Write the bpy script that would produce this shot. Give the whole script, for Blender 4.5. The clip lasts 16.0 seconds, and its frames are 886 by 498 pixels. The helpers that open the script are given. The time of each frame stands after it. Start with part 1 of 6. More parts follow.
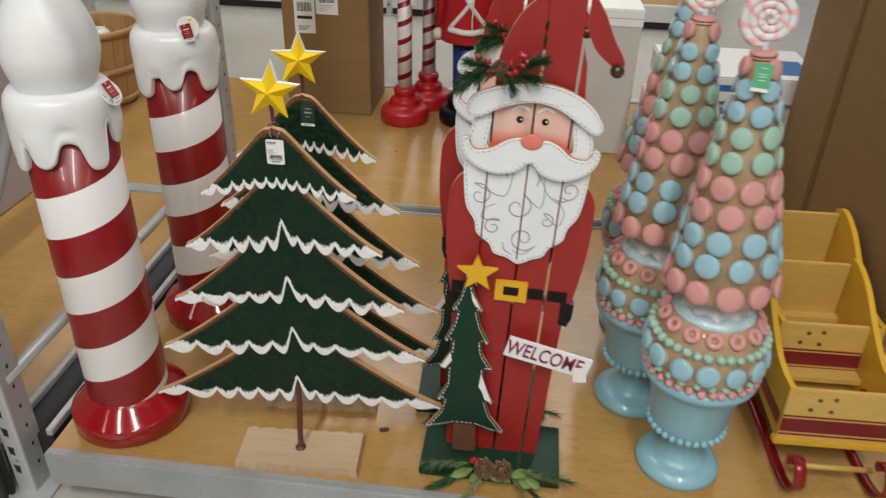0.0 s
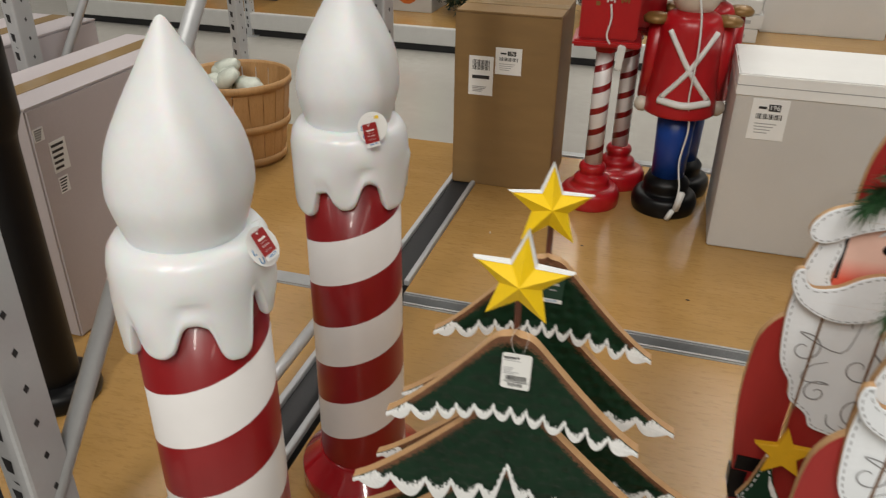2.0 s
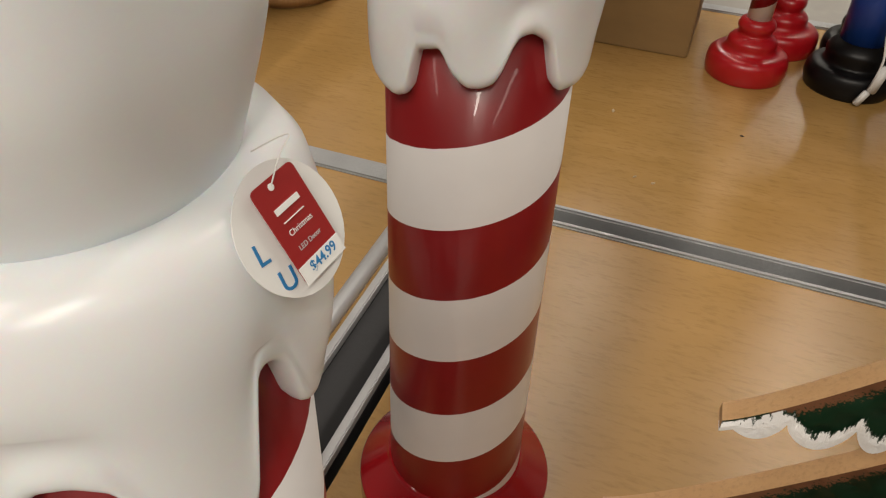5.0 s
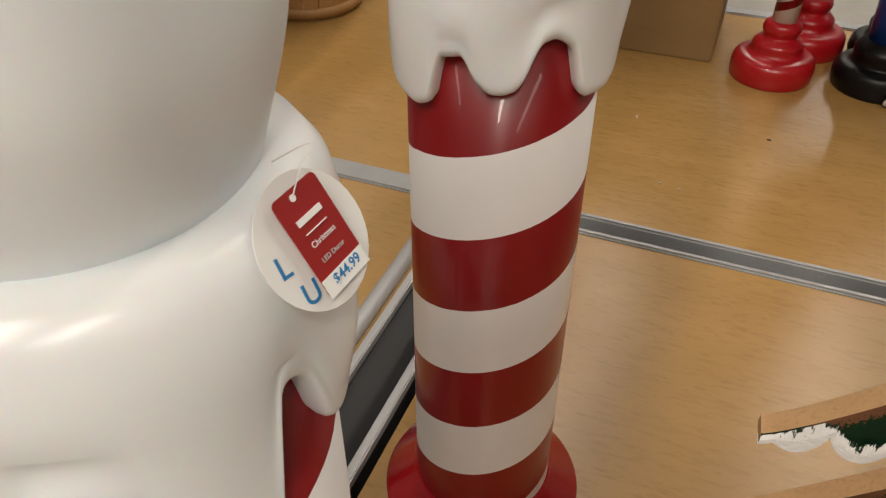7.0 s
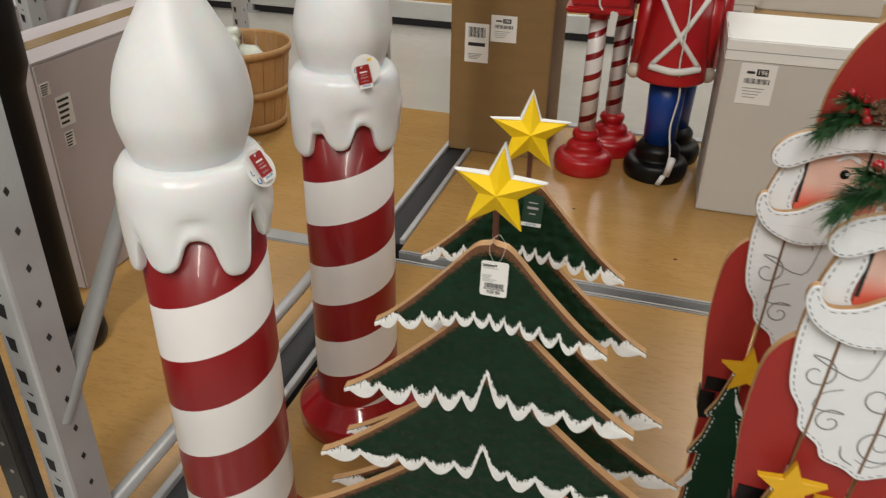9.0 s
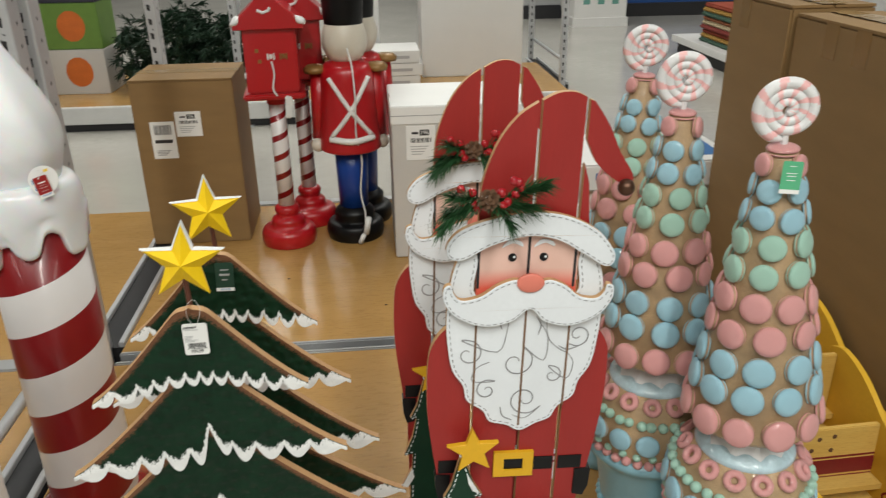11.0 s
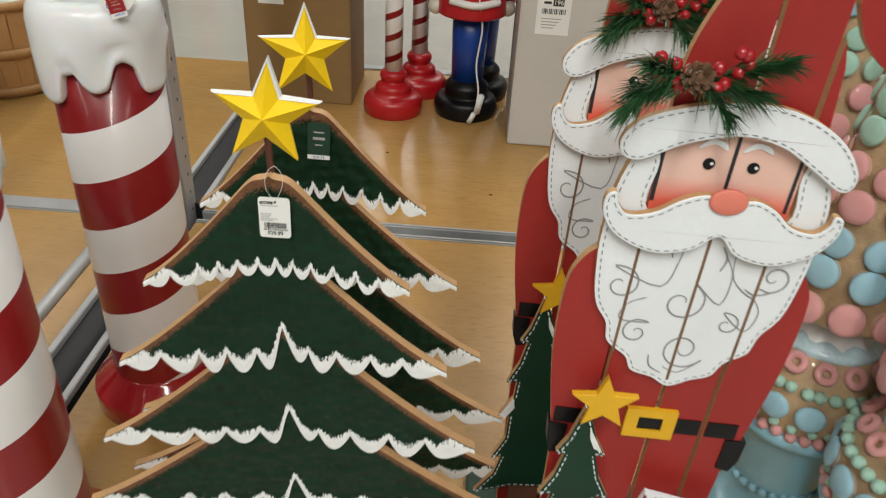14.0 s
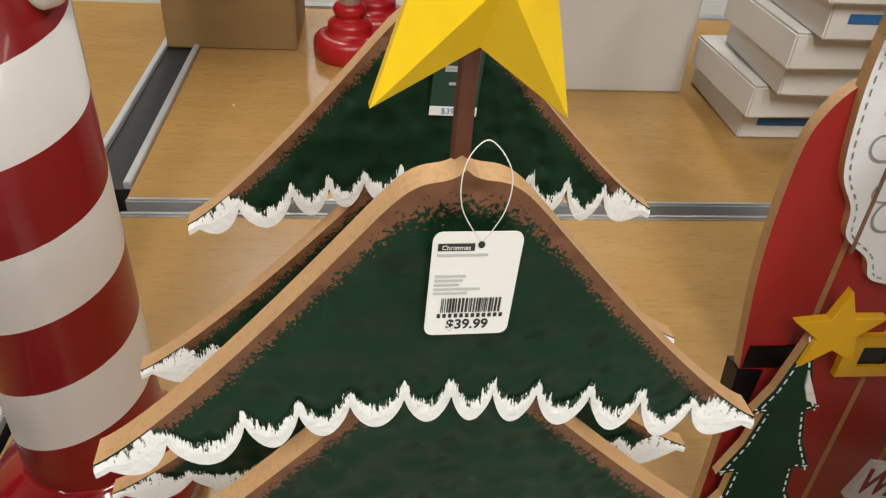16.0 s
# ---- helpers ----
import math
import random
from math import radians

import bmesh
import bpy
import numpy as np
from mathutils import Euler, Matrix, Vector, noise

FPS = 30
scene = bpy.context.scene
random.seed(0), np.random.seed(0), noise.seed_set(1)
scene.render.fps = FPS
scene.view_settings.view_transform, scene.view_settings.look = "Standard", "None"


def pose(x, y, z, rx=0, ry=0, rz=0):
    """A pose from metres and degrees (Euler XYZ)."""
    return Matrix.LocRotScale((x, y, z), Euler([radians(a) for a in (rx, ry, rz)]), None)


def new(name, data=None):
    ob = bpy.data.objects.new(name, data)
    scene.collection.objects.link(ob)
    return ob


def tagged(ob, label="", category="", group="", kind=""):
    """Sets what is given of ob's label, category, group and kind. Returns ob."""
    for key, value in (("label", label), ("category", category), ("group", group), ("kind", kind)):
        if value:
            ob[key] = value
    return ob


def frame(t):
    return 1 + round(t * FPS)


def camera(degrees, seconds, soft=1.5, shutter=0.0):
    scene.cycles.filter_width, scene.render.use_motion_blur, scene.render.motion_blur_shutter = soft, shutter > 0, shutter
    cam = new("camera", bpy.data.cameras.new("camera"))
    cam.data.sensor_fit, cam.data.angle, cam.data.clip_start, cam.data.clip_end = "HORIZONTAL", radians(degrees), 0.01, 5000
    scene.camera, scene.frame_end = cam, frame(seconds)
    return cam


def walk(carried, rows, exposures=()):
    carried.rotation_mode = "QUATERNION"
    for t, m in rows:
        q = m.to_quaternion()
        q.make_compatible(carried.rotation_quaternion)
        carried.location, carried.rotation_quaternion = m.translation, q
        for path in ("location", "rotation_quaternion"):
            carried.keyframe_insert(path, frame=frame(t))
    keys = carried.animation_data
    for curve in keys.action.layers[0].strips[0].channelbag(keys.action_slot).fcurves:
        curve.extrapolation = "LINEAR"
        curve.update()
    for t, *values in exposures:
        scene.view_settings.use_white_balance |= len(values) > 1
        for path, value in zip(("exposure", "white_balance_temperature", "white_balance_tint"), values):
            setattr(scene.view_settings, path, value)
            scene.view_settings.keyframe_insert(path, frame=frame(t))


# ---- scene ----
from mathutils.geometry import tessellate_polygon

cam = camera(60.1, 16.0, soft=1.2, shutter=0.3)
METRES, EYE, TILT, LEAN, TURN = 3.3, 1.319, -30.7, -1.42, 7.04
ROWS = [
    (0.0, 0.0, 0.0, 0.0, 0.0, 0.0, -0.0),
    (0.5, -0.0299, 0.0542, 0.0207, 1.48, 0.37, -1.43),
    (1.0, -0.0459, 0.0866, 0.0412, 3.81, 0.83, -2.58),
    (1.5, -0.0469, 0.1272, 0.0612, 7.05, 1.58, -3.57),
    (2.0, -0.074, 0.1529, 0.0772, 8.63, 1.82, -4.4),
    (2.5, -0.1122, 0.1718, 0.0869, 9.1, 1.27, -5.19),
    (3.0, -0.1334, 0.1871, 0.0902, 9.04, -0.33, -5.91),
    (3.5, -0.1348, 0.2425, 0.0941, 8.79, -3.38, -6.72),
    (4.0, -0.1429, 0.3014, 0.0902, 9.96, -6.07, -7.53),
    (6.5, -0.1441, 0.3344, 0.0946, 14.02, -10.05, -6.42),
    (7.0, -0.1447, 0.3297, 0.0933, 13.73, -8.57, -6.4),
    (7.5, -0.1441, 0.3016, 0.0879, 12.85, -5.46, -6.31),
    (8.0, -0.1334, 0.2301, 0.0844, 11.82, -2.45, -6.13),
    (8.5, -0.1126, 0.1787, 0.0776, 10.49, -0.0, -5.48),
    (9.0, -0.064, 0.1364, 0.0543, 8.69, 0.75, -4.69),
    (11.5, -0.0397, 0.0847, 0.0402, -14.81, 5.91, 11.2),
    (12.0, -0.0341, 0.0863, 0.0408, -17.98, 5.32, 12.22),
    (12.5, -0.0412, 0.0925, 0.0289, -17.49, 1.59, 9.63),
    (13.0, -0.0557, 0.0994, 0.0189, -12.76, -1.64, 5.45),
    (13.5, -0.0557, 0.1208, 0.03, -7.14, -2.27, 1.95),
    (14.0, -0.051, 0.1634, 0.0475, -3.78, -2.04, 0.53),
    (14.5, -0.078, 0.2316, 0.0593, -4.73, -2.37, 1.76),
    (15.0, -0.0967, 0.2938, 0.0608, -8.11, -3.74, 3.63),
    (15.5, -0.1017, 0.3199, 0.0599, -10.63, -5.04, 4.55),
    (16.0, -0.1013, 0.3119, 0.0608, -10.57, -5.74, 4.16),
]
walk(cam, [(t, pose(0, 0, EYE, TILT, LEAN, TURN) @ pose(METRES * x, METRES * y, METRES * z, 90 + pitch, roll, yaw)) for t, x, y, z, yaw, pitch, roll in ROWS],
     [(0.0, -0.19, 6500, 9), (1.5, -0.20, 6500, 9), (3.0, -0.41, 7000, 12), (4.0, -0.34, 7050, 12), (6.5, -0.31, 7200, 13), (8.0, -0.30, 7100, 13), (8.5, -0.33, 6900, 12), (9.0, -0.23, 6700, 10), (11.5, -0.07, 6450, 6), (14.0, -0.07, 6500, 7), (16.0, 0.12, 6650, 9)])

# ---- light ----
world = bpy.data.worlds.new("store_air")
scene.world = world
world.use_nodes = True
world.node_tree.nodes["Background"].inputs[0].default_value = (0.9, 0.95, 1.0, 1)
world.node_tree.nodes["Background"].inputs[1].default_value = 0.1


def area_lamp(x, y, z, sx, sy, watts, colour=(1.0, 0.972, 0.92)):
    data = bpy.data.lights.new("strip_light", "AREA")
    data.shape, data.size, data.size_y, data.energy, data.color = "RECTANGLE", sx, sy, watts, colour
    lamp = new("strip_light", data)
    lamp.matrix_world = pose(x, y, z)
    return lamp


LAMP_Z = 5.2
LAMPS = [(-1.5, 11.7, 4.0, 70), (1.0, 11.7, 4.0, 70), (-1.5, -3.0, 4.0, 245), (1.0, -3.0, 4.0, 245), (-4.5, -2.5, 4.0, 45), (4.0, -2.5, 4.0, 45), (-1.5, 5.8, 6.0, 125), (1.0, 5.8, 6.0, 125), (-5.0, 5.8, 6.0, 90), (4.5, 5.8, 6.0, 90)]
for lx, ly, length, watts in LAMPS:
    area_lamp(lx, ly, LAMP_Z - 0.06, 0.30, length, watts)

# ---- materials ----


def nodes_of(name):
    m = bpy.data.materials.new(name)
    m.use_nodes = True
    nt = m.node_tree
    return m, nt, nt.nodes["Principled BSDF"]


def mixed(nt, fac, a, b):
    n = nt.nodes.new("ShaderNodeMix")
    n.data_type = "RGBA"
    for socket, value in ((n.inputs[0], fac), (n.inputs[6], a), (n.inputs[7], b)):
        if isinstance(value, (int, float)):
            socket.default_value = value
        elif isinstance(value, tuple):
            socket.default_value = (*value, 1)
        else:
            nt.links.new(value, socket)
    return n.outputs[2]


def noise_of(nt, scale, detail=4.0, stretch=(1, 1, 1), rough=0.55):
    co = nt.nodes.new("ShaderNodeTexCoord")
    mp = nt.nodes.new("ShaderNodeMapping")
    mp.inputs["Scale"].default_value = stretch
    nz = nt.nodes.new("ShaderNodeTexNoise")
    nz.inputs["Scale"].default_value, nz.inputs["Detail"].default_value, nz.inputs["Roughness"].default_value = scale, detail, rough
    nt.links.new(co.outputs["Object"], mp.inputs[0])
    nt.links.new(mp.outputs[0], nz.inputs["Vector"])
    return nz.outputs["Fac"]


def ramp(nt, fac, lo, hi):
    n = nt.nodes.new("ShaderNodeMapRange")
    n.inputs[1].default_value, n.inputs[2].default_value = lo, hi
    nt.links.new(fac, n.inputs[0])
    return n.outputs[0]


def bump(nt, bsdf, height, strength, dist=0.002):
    b = nt.nodes.new("ShaderNodeBump")
    b.inputs["Strength"].default_value, b.inputs["Distance"].default_value = strength, dist
    nt.links.new(height, b.inputs["Height"])
    nt.links.new(b.outputs[0], bsdf.inputs["Normal"])


def paint(name, colour, rough=0.5, metal=0.0, vary=0.15, scale=14.0, fine=120.0, bumped=0.15, stretch=(1, 1, 1), coat=0.0, sss=0.0):
    """A surface of one base colour with broad and fine variation, and fine relief."""
    m, nt, bs = nodes_of(name)
    dark = tuple(c * (1 - vary) for c in colour)
    light = tuple(min(1, c * (1 + vary * 0.6)) for c in colour)
    broad = ramp(nt, noise_of(nt, scale, 5, stretch), 0.3, 0.7)
    grain = noise_of(nt, fine, 3, stretch)
    c1 = mixed(nt, broad, dark, light)
    nt.links.new(mixed(nt, ramp(nt, grain, 0.35, 0.75), c1, tuple(c * (1 - vary * 0.5) for c in colour)), bs.inputs["Base Color"])
    bs.inputs["Roughness"].default_value, bs.inputs["Metallic"].default_value = rough, metal
    bs.inputs["Coat Weight"].default_value = coat
    bs.inputs["Subsurface Weight"].default_value = sss
    bs.inputs["Subsurface Scale"].default_value = 0.02
    if bumped:
        bump(nt, bs, grain, bumped)
    return m


def wood(name, a, b, stretch=(1.2, 14, 14), scale=4.0, rough=0.5, bumped=0.1):
    m, nt, bs = nodes_of(name)
    g = noise_of(nt, scale, 8, stretch, 0.65)
    fine = noise_of(nt, scale * 9, 4, stretch, 0.6)
    c = mixed(nt, ramp(nt, g, 0.3, 0.7), a, b)
    blot = ramp(nt, noise_of(nt, 1.7, 3), 0.35, 0.75)
    c = mixed(nt, blot, c, tuple(x * 0.86 for x in a))
    c = mixed(nt, ramp(nt, fine, 0.5, 0.85), c, tuple(x * 0.7 for x in a))
    nt.links.new(c, bs.inputs["Base Color"])
    bs.inputs["Roughness"].default_value = rough
    bump(nt, bs, fine, bumped)
    return m


M_DECK = wood("particle_board", (0.40, 0.228, 0.070), (0.47, 0.275, 0.096), (1.2, 5.0, 3.0), 3.0, 0.27, 0.03)
M_STEEL = paint("grey_painted_steel", (0.50, 0.51, 0.52), 0.4, 0.2, 0.12, 9, 200, 0.05)
M_BEAM = paint("worn_grey_beam_steel", (0.39, 0.40, 0.405), 0.38, 0.3, 0.2, 9, 200, 0.06)
# for dark parts, and for shade coloured into the rack's gaps
M_DARK = paint("dark_parts_and_gap_shade", (0.018, 0.018, 0.020), 0.6)
M_FLOOR = paint("polished_concrete", (0.46, 0.44, 0.40), 0.16, 0, 0.16, 1.2, 18, 0.03)
M_WALL = paint("white_wall_paint", (0.30, 0.30, 0.29), 0.8, 0, 0.05, 1.0, 60, 0.05)
M_CEIL = paint("grey_ceiling_paint", (0.16, 0.16, 0.165), 0.9, 0, 0.08, 1.0, 30, 0.05)
M_WHITE = paint("white_blow_moulded_plastic", (0.77, 0.785, 0.80), 0.27, 0, 0.03, 6, 90, 0.02, sss=0.25)
M_FLAME = paint("white_satin_plastic", (0.77, 0.785, 0.80), 0.46, 0, 0.03, 6, 90, 0.02, sss=0.25)
M_RED = paint("red_glossy_plastic", (0.30, 0.008, 0.012), 0.12, 0, 0.12, 8, 150, 0.02, coat=0.3)
M_KRAFT = paint("kraft_cardboard", (0.245, 0.146, 0.054), 0.7, 0, 0.12, 5, 160, 0.12, (1, 1, 4))
M_GBOX = paint("whitish_cardboard", (0.55, 0.53, 0.50), 0.7, 0, 0.07, 4, 160, 0.08)
M_CARD = paint("white_card", (0.8, 0.8, 0.78), 0.55, 0, 0.04, 10, 200, 0.03)
M_BLACKINK = paint("black_print", (0.02, 0.02, 0.02), 0.6, 0, 0.1)
M_BLACK = paint("black_plastic", (0.004, 0.004, 0.0045), 0.38, 0, 0.2, 10, 120, 0.05)
M_BLACK.node_tree.nodes["Principled BSDF"].inputs["Specular IOR Level"].default_value = 0.28

# ---- builders ----


def put(name, bm, material, parent=None, label="", smooth=False, m=None):
    me = bpy.data.meshes.new(name)
    bmesh.ops.recalc_face_normals(bm, faces=bm.faces[:])
    bm.to_mesh(me)
    bm.free()
    if smooth:
        for p in me.polygons:
            p.use_smooth = True
    for mm in material if isinstance(material, (list, tuple)) else [material]:
        me.materials.append(mm)
    ob = new(name, me)
    if m is not None:
        ob.matrix_basis = m
    if parent is not None:
        ob.parent = parent
    if label:
        ob["label"] = label
    return ob


def part(name, bm, material, parent, label="", smooth=False, m=None):
    return put(name, bm, material, parent, label, smooth, m)


def thing(name, m, label, category, group="", kind=""):
    return tagged_at(new(name), m, label, category, group, kind)


def tagged_at(ob, m, label, category, group="", kind=""):
    ob.matrix_basis = m
    return tagged(ob, label, category, group, kind)


def box_bm(x0, x1, y0, y1, z0, z1, bevel=0.0, bm=None):
    own = bm is None
    bm = bm or bmesh.new()
    r = bmesh.ops.create_cube(bm, size=1, matrix=Matrix.LocRotScale(((x0 + x1) / 2, (y0 + y1) / 2, (z0 + z1) / 2), None, (x1 - x0, y1 - y0, z1 - z0)))
    if bevel:
        es = list({e for v in r["verts"] for e in v.link_edges})
        bmesh.ops.bevel(bm, geom=es, offset=bevel, segments=2, affect="EDGES")
    return bm


def lathe_bm(profile, seg=48, bm=None, cap=True):
    """Profile of (radius, z) turned about z."""
    bm = bm or bmesh.new()
    rings = []
    for r, z in profile:
        if r < 1e-5:
            rings.append([bm.verts.new((0, 0, z))])
        else:
            rings.append([bm.verts.new((r * math.cos(2 * math.pi * i / seg), r * math.sin(2 * math.pi * i / seg), z)) for i in range(seg)])
    for a, b in zip(rings, rings[1:]):
        for i in range(seg):
            j = (i + 1) % seg
            vs = [a[i % len(a)], a[j % len(a)], b[j % len(b)], b[i % len(b)]]
            vs = list(dict.fromkeys(vs))
            if len(vs) > 2:
                bm.faces.new(vs)
    if cap:
        for ring in (rings[0], rings[-1]):
            if len(ring) > 2:
                bm.faces.new(ring)
    return bm


def smooth_profile(points, steps=6):
    """Catmull-Rom through (radius, z) points."""
    p = [points[0], *points, points[-1]]
    out = []
    for i in range(1, len(p) - 2):
        for k in range(steps):
            t = k / steps
            out.append(tuple(0.5 * (2 * p[i][c] + (p[i + 1][c] - p[i - 1][c]) * t + (2 * p[i - 1][c] - 5 * p[i][c] + 4 * p[i + 1][c] - p[i + 2][c]) * t * t
                       + (3 * p[i][c] - p[i - 1][c] - 3 * p[i + 1][c] + p[i + 2][c]) * t ** 3) for c in (0, 1)))
    out.append(points[-1])
    return [(max(r, 0.0), z) for r, z in out]


def slab_bm(outline, y0, y1, bevel=0.0, bm=None):
    """A flat board from an outline of (x, z), between y0 (front) and y1."""
    bm = bm or bmesh.new()
    n = len(outline)
    area = sum(outline[i][0] * outline[(i + 1) % n][1] - outline[(i + 1) % n][0] * outline[i][1] for i in range(n))
    if area < 0:
        outline = outline[::-1]
    front = outline
    if bevel:
        front = []
        for i in range(n):
            a, b, c = (Vector((*outline[k % n], 0)) for k in (i - 1, i, i + 1))
            d = ((b - a).normalized() + (c - b).normalized()).normalized()
            front.append((b.x - d.y * bevel, b.y + d.x * bevel))
    f = [bm.verts.new((x, y0, z)) for x, z in front]
    m = [bm.verts.new((x, y0 + bevel, z)) for x, z in outline] if bevel else f
    b = [bm.verts.new((x, y1, z)) for x, z in outline]
    for t in tessellate_polygon([[Vector((x, z, 0)) for x, z in outline]]):
        bm.faces.new([f[k] for k in t])
        bm.faces.new([b[k] for k in t[::-1]])
    for i in range(n):
        j = (i + 1) % n
        bm.faces.new((m[i], m[j], b[j], b[i]))
        if bevel:
            bm.faces.new((f[i], f[j], m[j], m[i]))
    bmesh.ops.recalc_face_normals(bm, faces=bm.faces[:])
    return bm


def tube_bm(points, radius, seg=8, bm=None):
    bm = bm or bmesh.new()
    pts = [Vector(p) for p in points]
    rings = []
    for i, p in enumerate(pts):
        d = (pts[min(i + 1, len(pts) - 1)] - pts[max(i - 1, 0)]).normalized()
        q = d.to_track_quat("Z", "Y").to_matrix()
        rings.append([bm.verts.new(p + q @ Vector((radius * math.cos(2 * math.pi * k / seg), radius * math.sin(2 * math.pi * k / seg), 0))) for k in range(seg)])
    for a, b in zip(rings, rings[1:]):
        for k in range(seg):
            bm.faces.new((a[k], a[(k + 1) % seg], b[(k + 1) % seg], b[k]))
    bm.faces.new(rings[0])
    bm.faces.new(rings[-1])
    return bm


DECK = 0.13

# ---- the setting ----
tagged(put("floor", box_bm(-9, 9, -6, 14, -0.1, 0.0), M_FLOOR), "polished grey concrete shop floor", "floor", kind="structure")
for nm, b in (("wall_south", (-9, 9, -6.15, -6, 0, 5.4)), ("wall_north", (-9, 9, 14, 14.15, 0, 5.4)), ("wall_west", (-9.15, -9, -6, 14, 0, 5.4)), ("wall_east", (9, 9.15, -6, 14, 0, 5.4))):
    tagged(put(nm, box_bm(*b), M_WALL), "plain white painted shop wall", "wall", kind="structure")
tagged(put("ceiling", box_bm(-9, 9, -6, 14, 5.4, 5.5), M_CEIL), "plain grey shop ceiling", "ceiling", kind="structure")

tagged(put("shelf_deck_front", box_bm(-0.925, 1.02, 1.053, 2.192, DECK - 0.02, DECK), M_DECK), "tan particle board shelf deck", "shelf deck", kind="structure")
tagged(put("shelf_deck_rear", box_bm(-0.925, 1.02, 2.258, 3.42, DECK - 0.02, DECK), M_DECK), "tan particle board shelf deck", "shelf deck", kind="structure")
tagged(put("shelf_deck_side", box_bm(-3.2, -1.03, 1.053, 3.42, DECK - 0.02, DECK), M_DECK), "tan particle board shelf deck", "shelf deck", kind="structure")


def beam(x0, x1, y0, y1, low=0.02, name="rack_beam"):
    b = box_bm(x0, x1, y0, y1, low, DECK + 0.006, 0.004)
    return tagged(put(name, b, M_BEAM), "grey painted steel rack beam", "rack beam", kind="structure")


beam(-0.925, 1.02, 1.028, 1.053, 0.05)
beam(-0.925, 1.02, 2.192, 2.207)
beam(-0.925, 1.02, 2.243, 2.258)
# near-black box put between the beams as the gap's shade
tagged(put("beam_gap_shade", box_bm(-0.925, 1.02, 2.207, 2.243, 0.03, 0.09), M_DARK), "dark fill coloured as the shade between two rack beams", "rack beam", kind="structure")

beam(-3.2, -1.03, 1.028, 1.053, 0.05)
beam(-3.2, -1.03, 2.195, 2.255)
beam(-0.925, 1.02, 3.42, 3.47)


def upright_frame(x, y0, y1, name, ztop=1.9, low=True):
    """A rack's upright: two punched posts with a level and a slanting brace."""
    fr = tagged(new(name), "grey painted steel rack upright with punched posts", "rack upright", kind="structure")
    fr.matrix_basis = pose(x, 0, 0)
    for y in (y0, y1):
        bm = bmesh.new()
        # bent sheet: a slotted front, a long flange with diamond holes and a short one
        section = [(0.008, y + 0.040), (0.008, y - 0.017), (0.0065, y - 0.0205), (0.003, y - 0.022), (-0.028, y - 0.022), (-0.0305, y - 0.021), (-0.032, y - 0.018), (-0.032, y + 0.022)]
        inner = [(-0.012 + (px + 0.012) * 0.87, py + 0.0026 if k not in (0, 7) else py) for k, (px, py) in enumerate(section)]
        low_v = [bm.verts.new((px, py, 0)) for px, py in section + inner[::-1]]
        top_v = [bm.verts.new((px, py, ztop)) for px, py in section + inner[::-1]]
        for k in range(len(low_v)):
            j = (k + 1) % len(low_v)
            bm.faces.new((low_v[k], low_v[j], top_v[j], top_v[k]))
        p = part("post", bm, M_STEEL, fr)
        bm = bmesh.new()
        for i in range(int(ztop / 0.052)):
            z = 0.06 + 0.052 * i
            zc = z + 0.006
            bm.faces.new([bm.verts.new((0.0084, y + 0.012 + dx, zc + dz)) for dx, dz in ((-0.0045, 0.002), (-0.001, -0.0065), (0.0045, -0.002), (0.001, 0.0065))])
            for u0, u1, z0, z1 in ((0.22, 0.62, 0.000, 0.026), (0.40, 0.66, 0.034, 0.041)):
                if z0 > 0.03 and i % 3:
                    continue
                quad = []
                for u, zz in ((u0, z1), (u0 + 0.06, z0 + 0.004), (u1 - 0.04, z0), (u1, z1 - 0.004)):
                    quad.append(bm.verts.new((-0.030 + 0.034 * u, y - 0.0224, z + zz)))
                bm.faces.new(quad)
        part("slots", bm, M_DARK, p, "dark punched slots")
        part("foot_plate", box_bm(-0.045, 0.045, y - 0.04, y + 0.04, 0.0, 0.006), M_STEEL, fr)
    if low:
        part("brace", tube_bm([(0, y0, 0.295), (0, y1, 0.29)], 0.013, 10), M_STEEL, fr, smooth=True)
        part("brace", tube_bm([(0, y0, 0.50), (0, y1, min(ztop - 0.1, 0.50 + 1.27 * (y1 - y0)))], 0.013, 10), M_STEEL, fr, smooth=True)
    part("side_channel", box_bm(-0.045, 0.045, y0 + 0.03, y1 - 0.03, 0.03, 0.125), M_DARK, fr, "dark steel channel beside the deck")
    part("side_rail", box_bm(0.030, 0.045, y0 + 0.03, y1 - 0.03, 0.125, 0.142, 0.002), M_STEEL, fr)
    part("side_rail", box_bm(-0.058, -0.043, y0 + 0.03, y1 - 0.03, 0.125, 0.142, 0.002), M_STEEL, fr)
    return fr


upright_frame(-0.985, 1.06, 2.185, "rack_upright_1")
upright_frame(-0.972, 2.27, 3.40, "rack_upright_2", low=False)

# ---- boxes in the rear bay ----


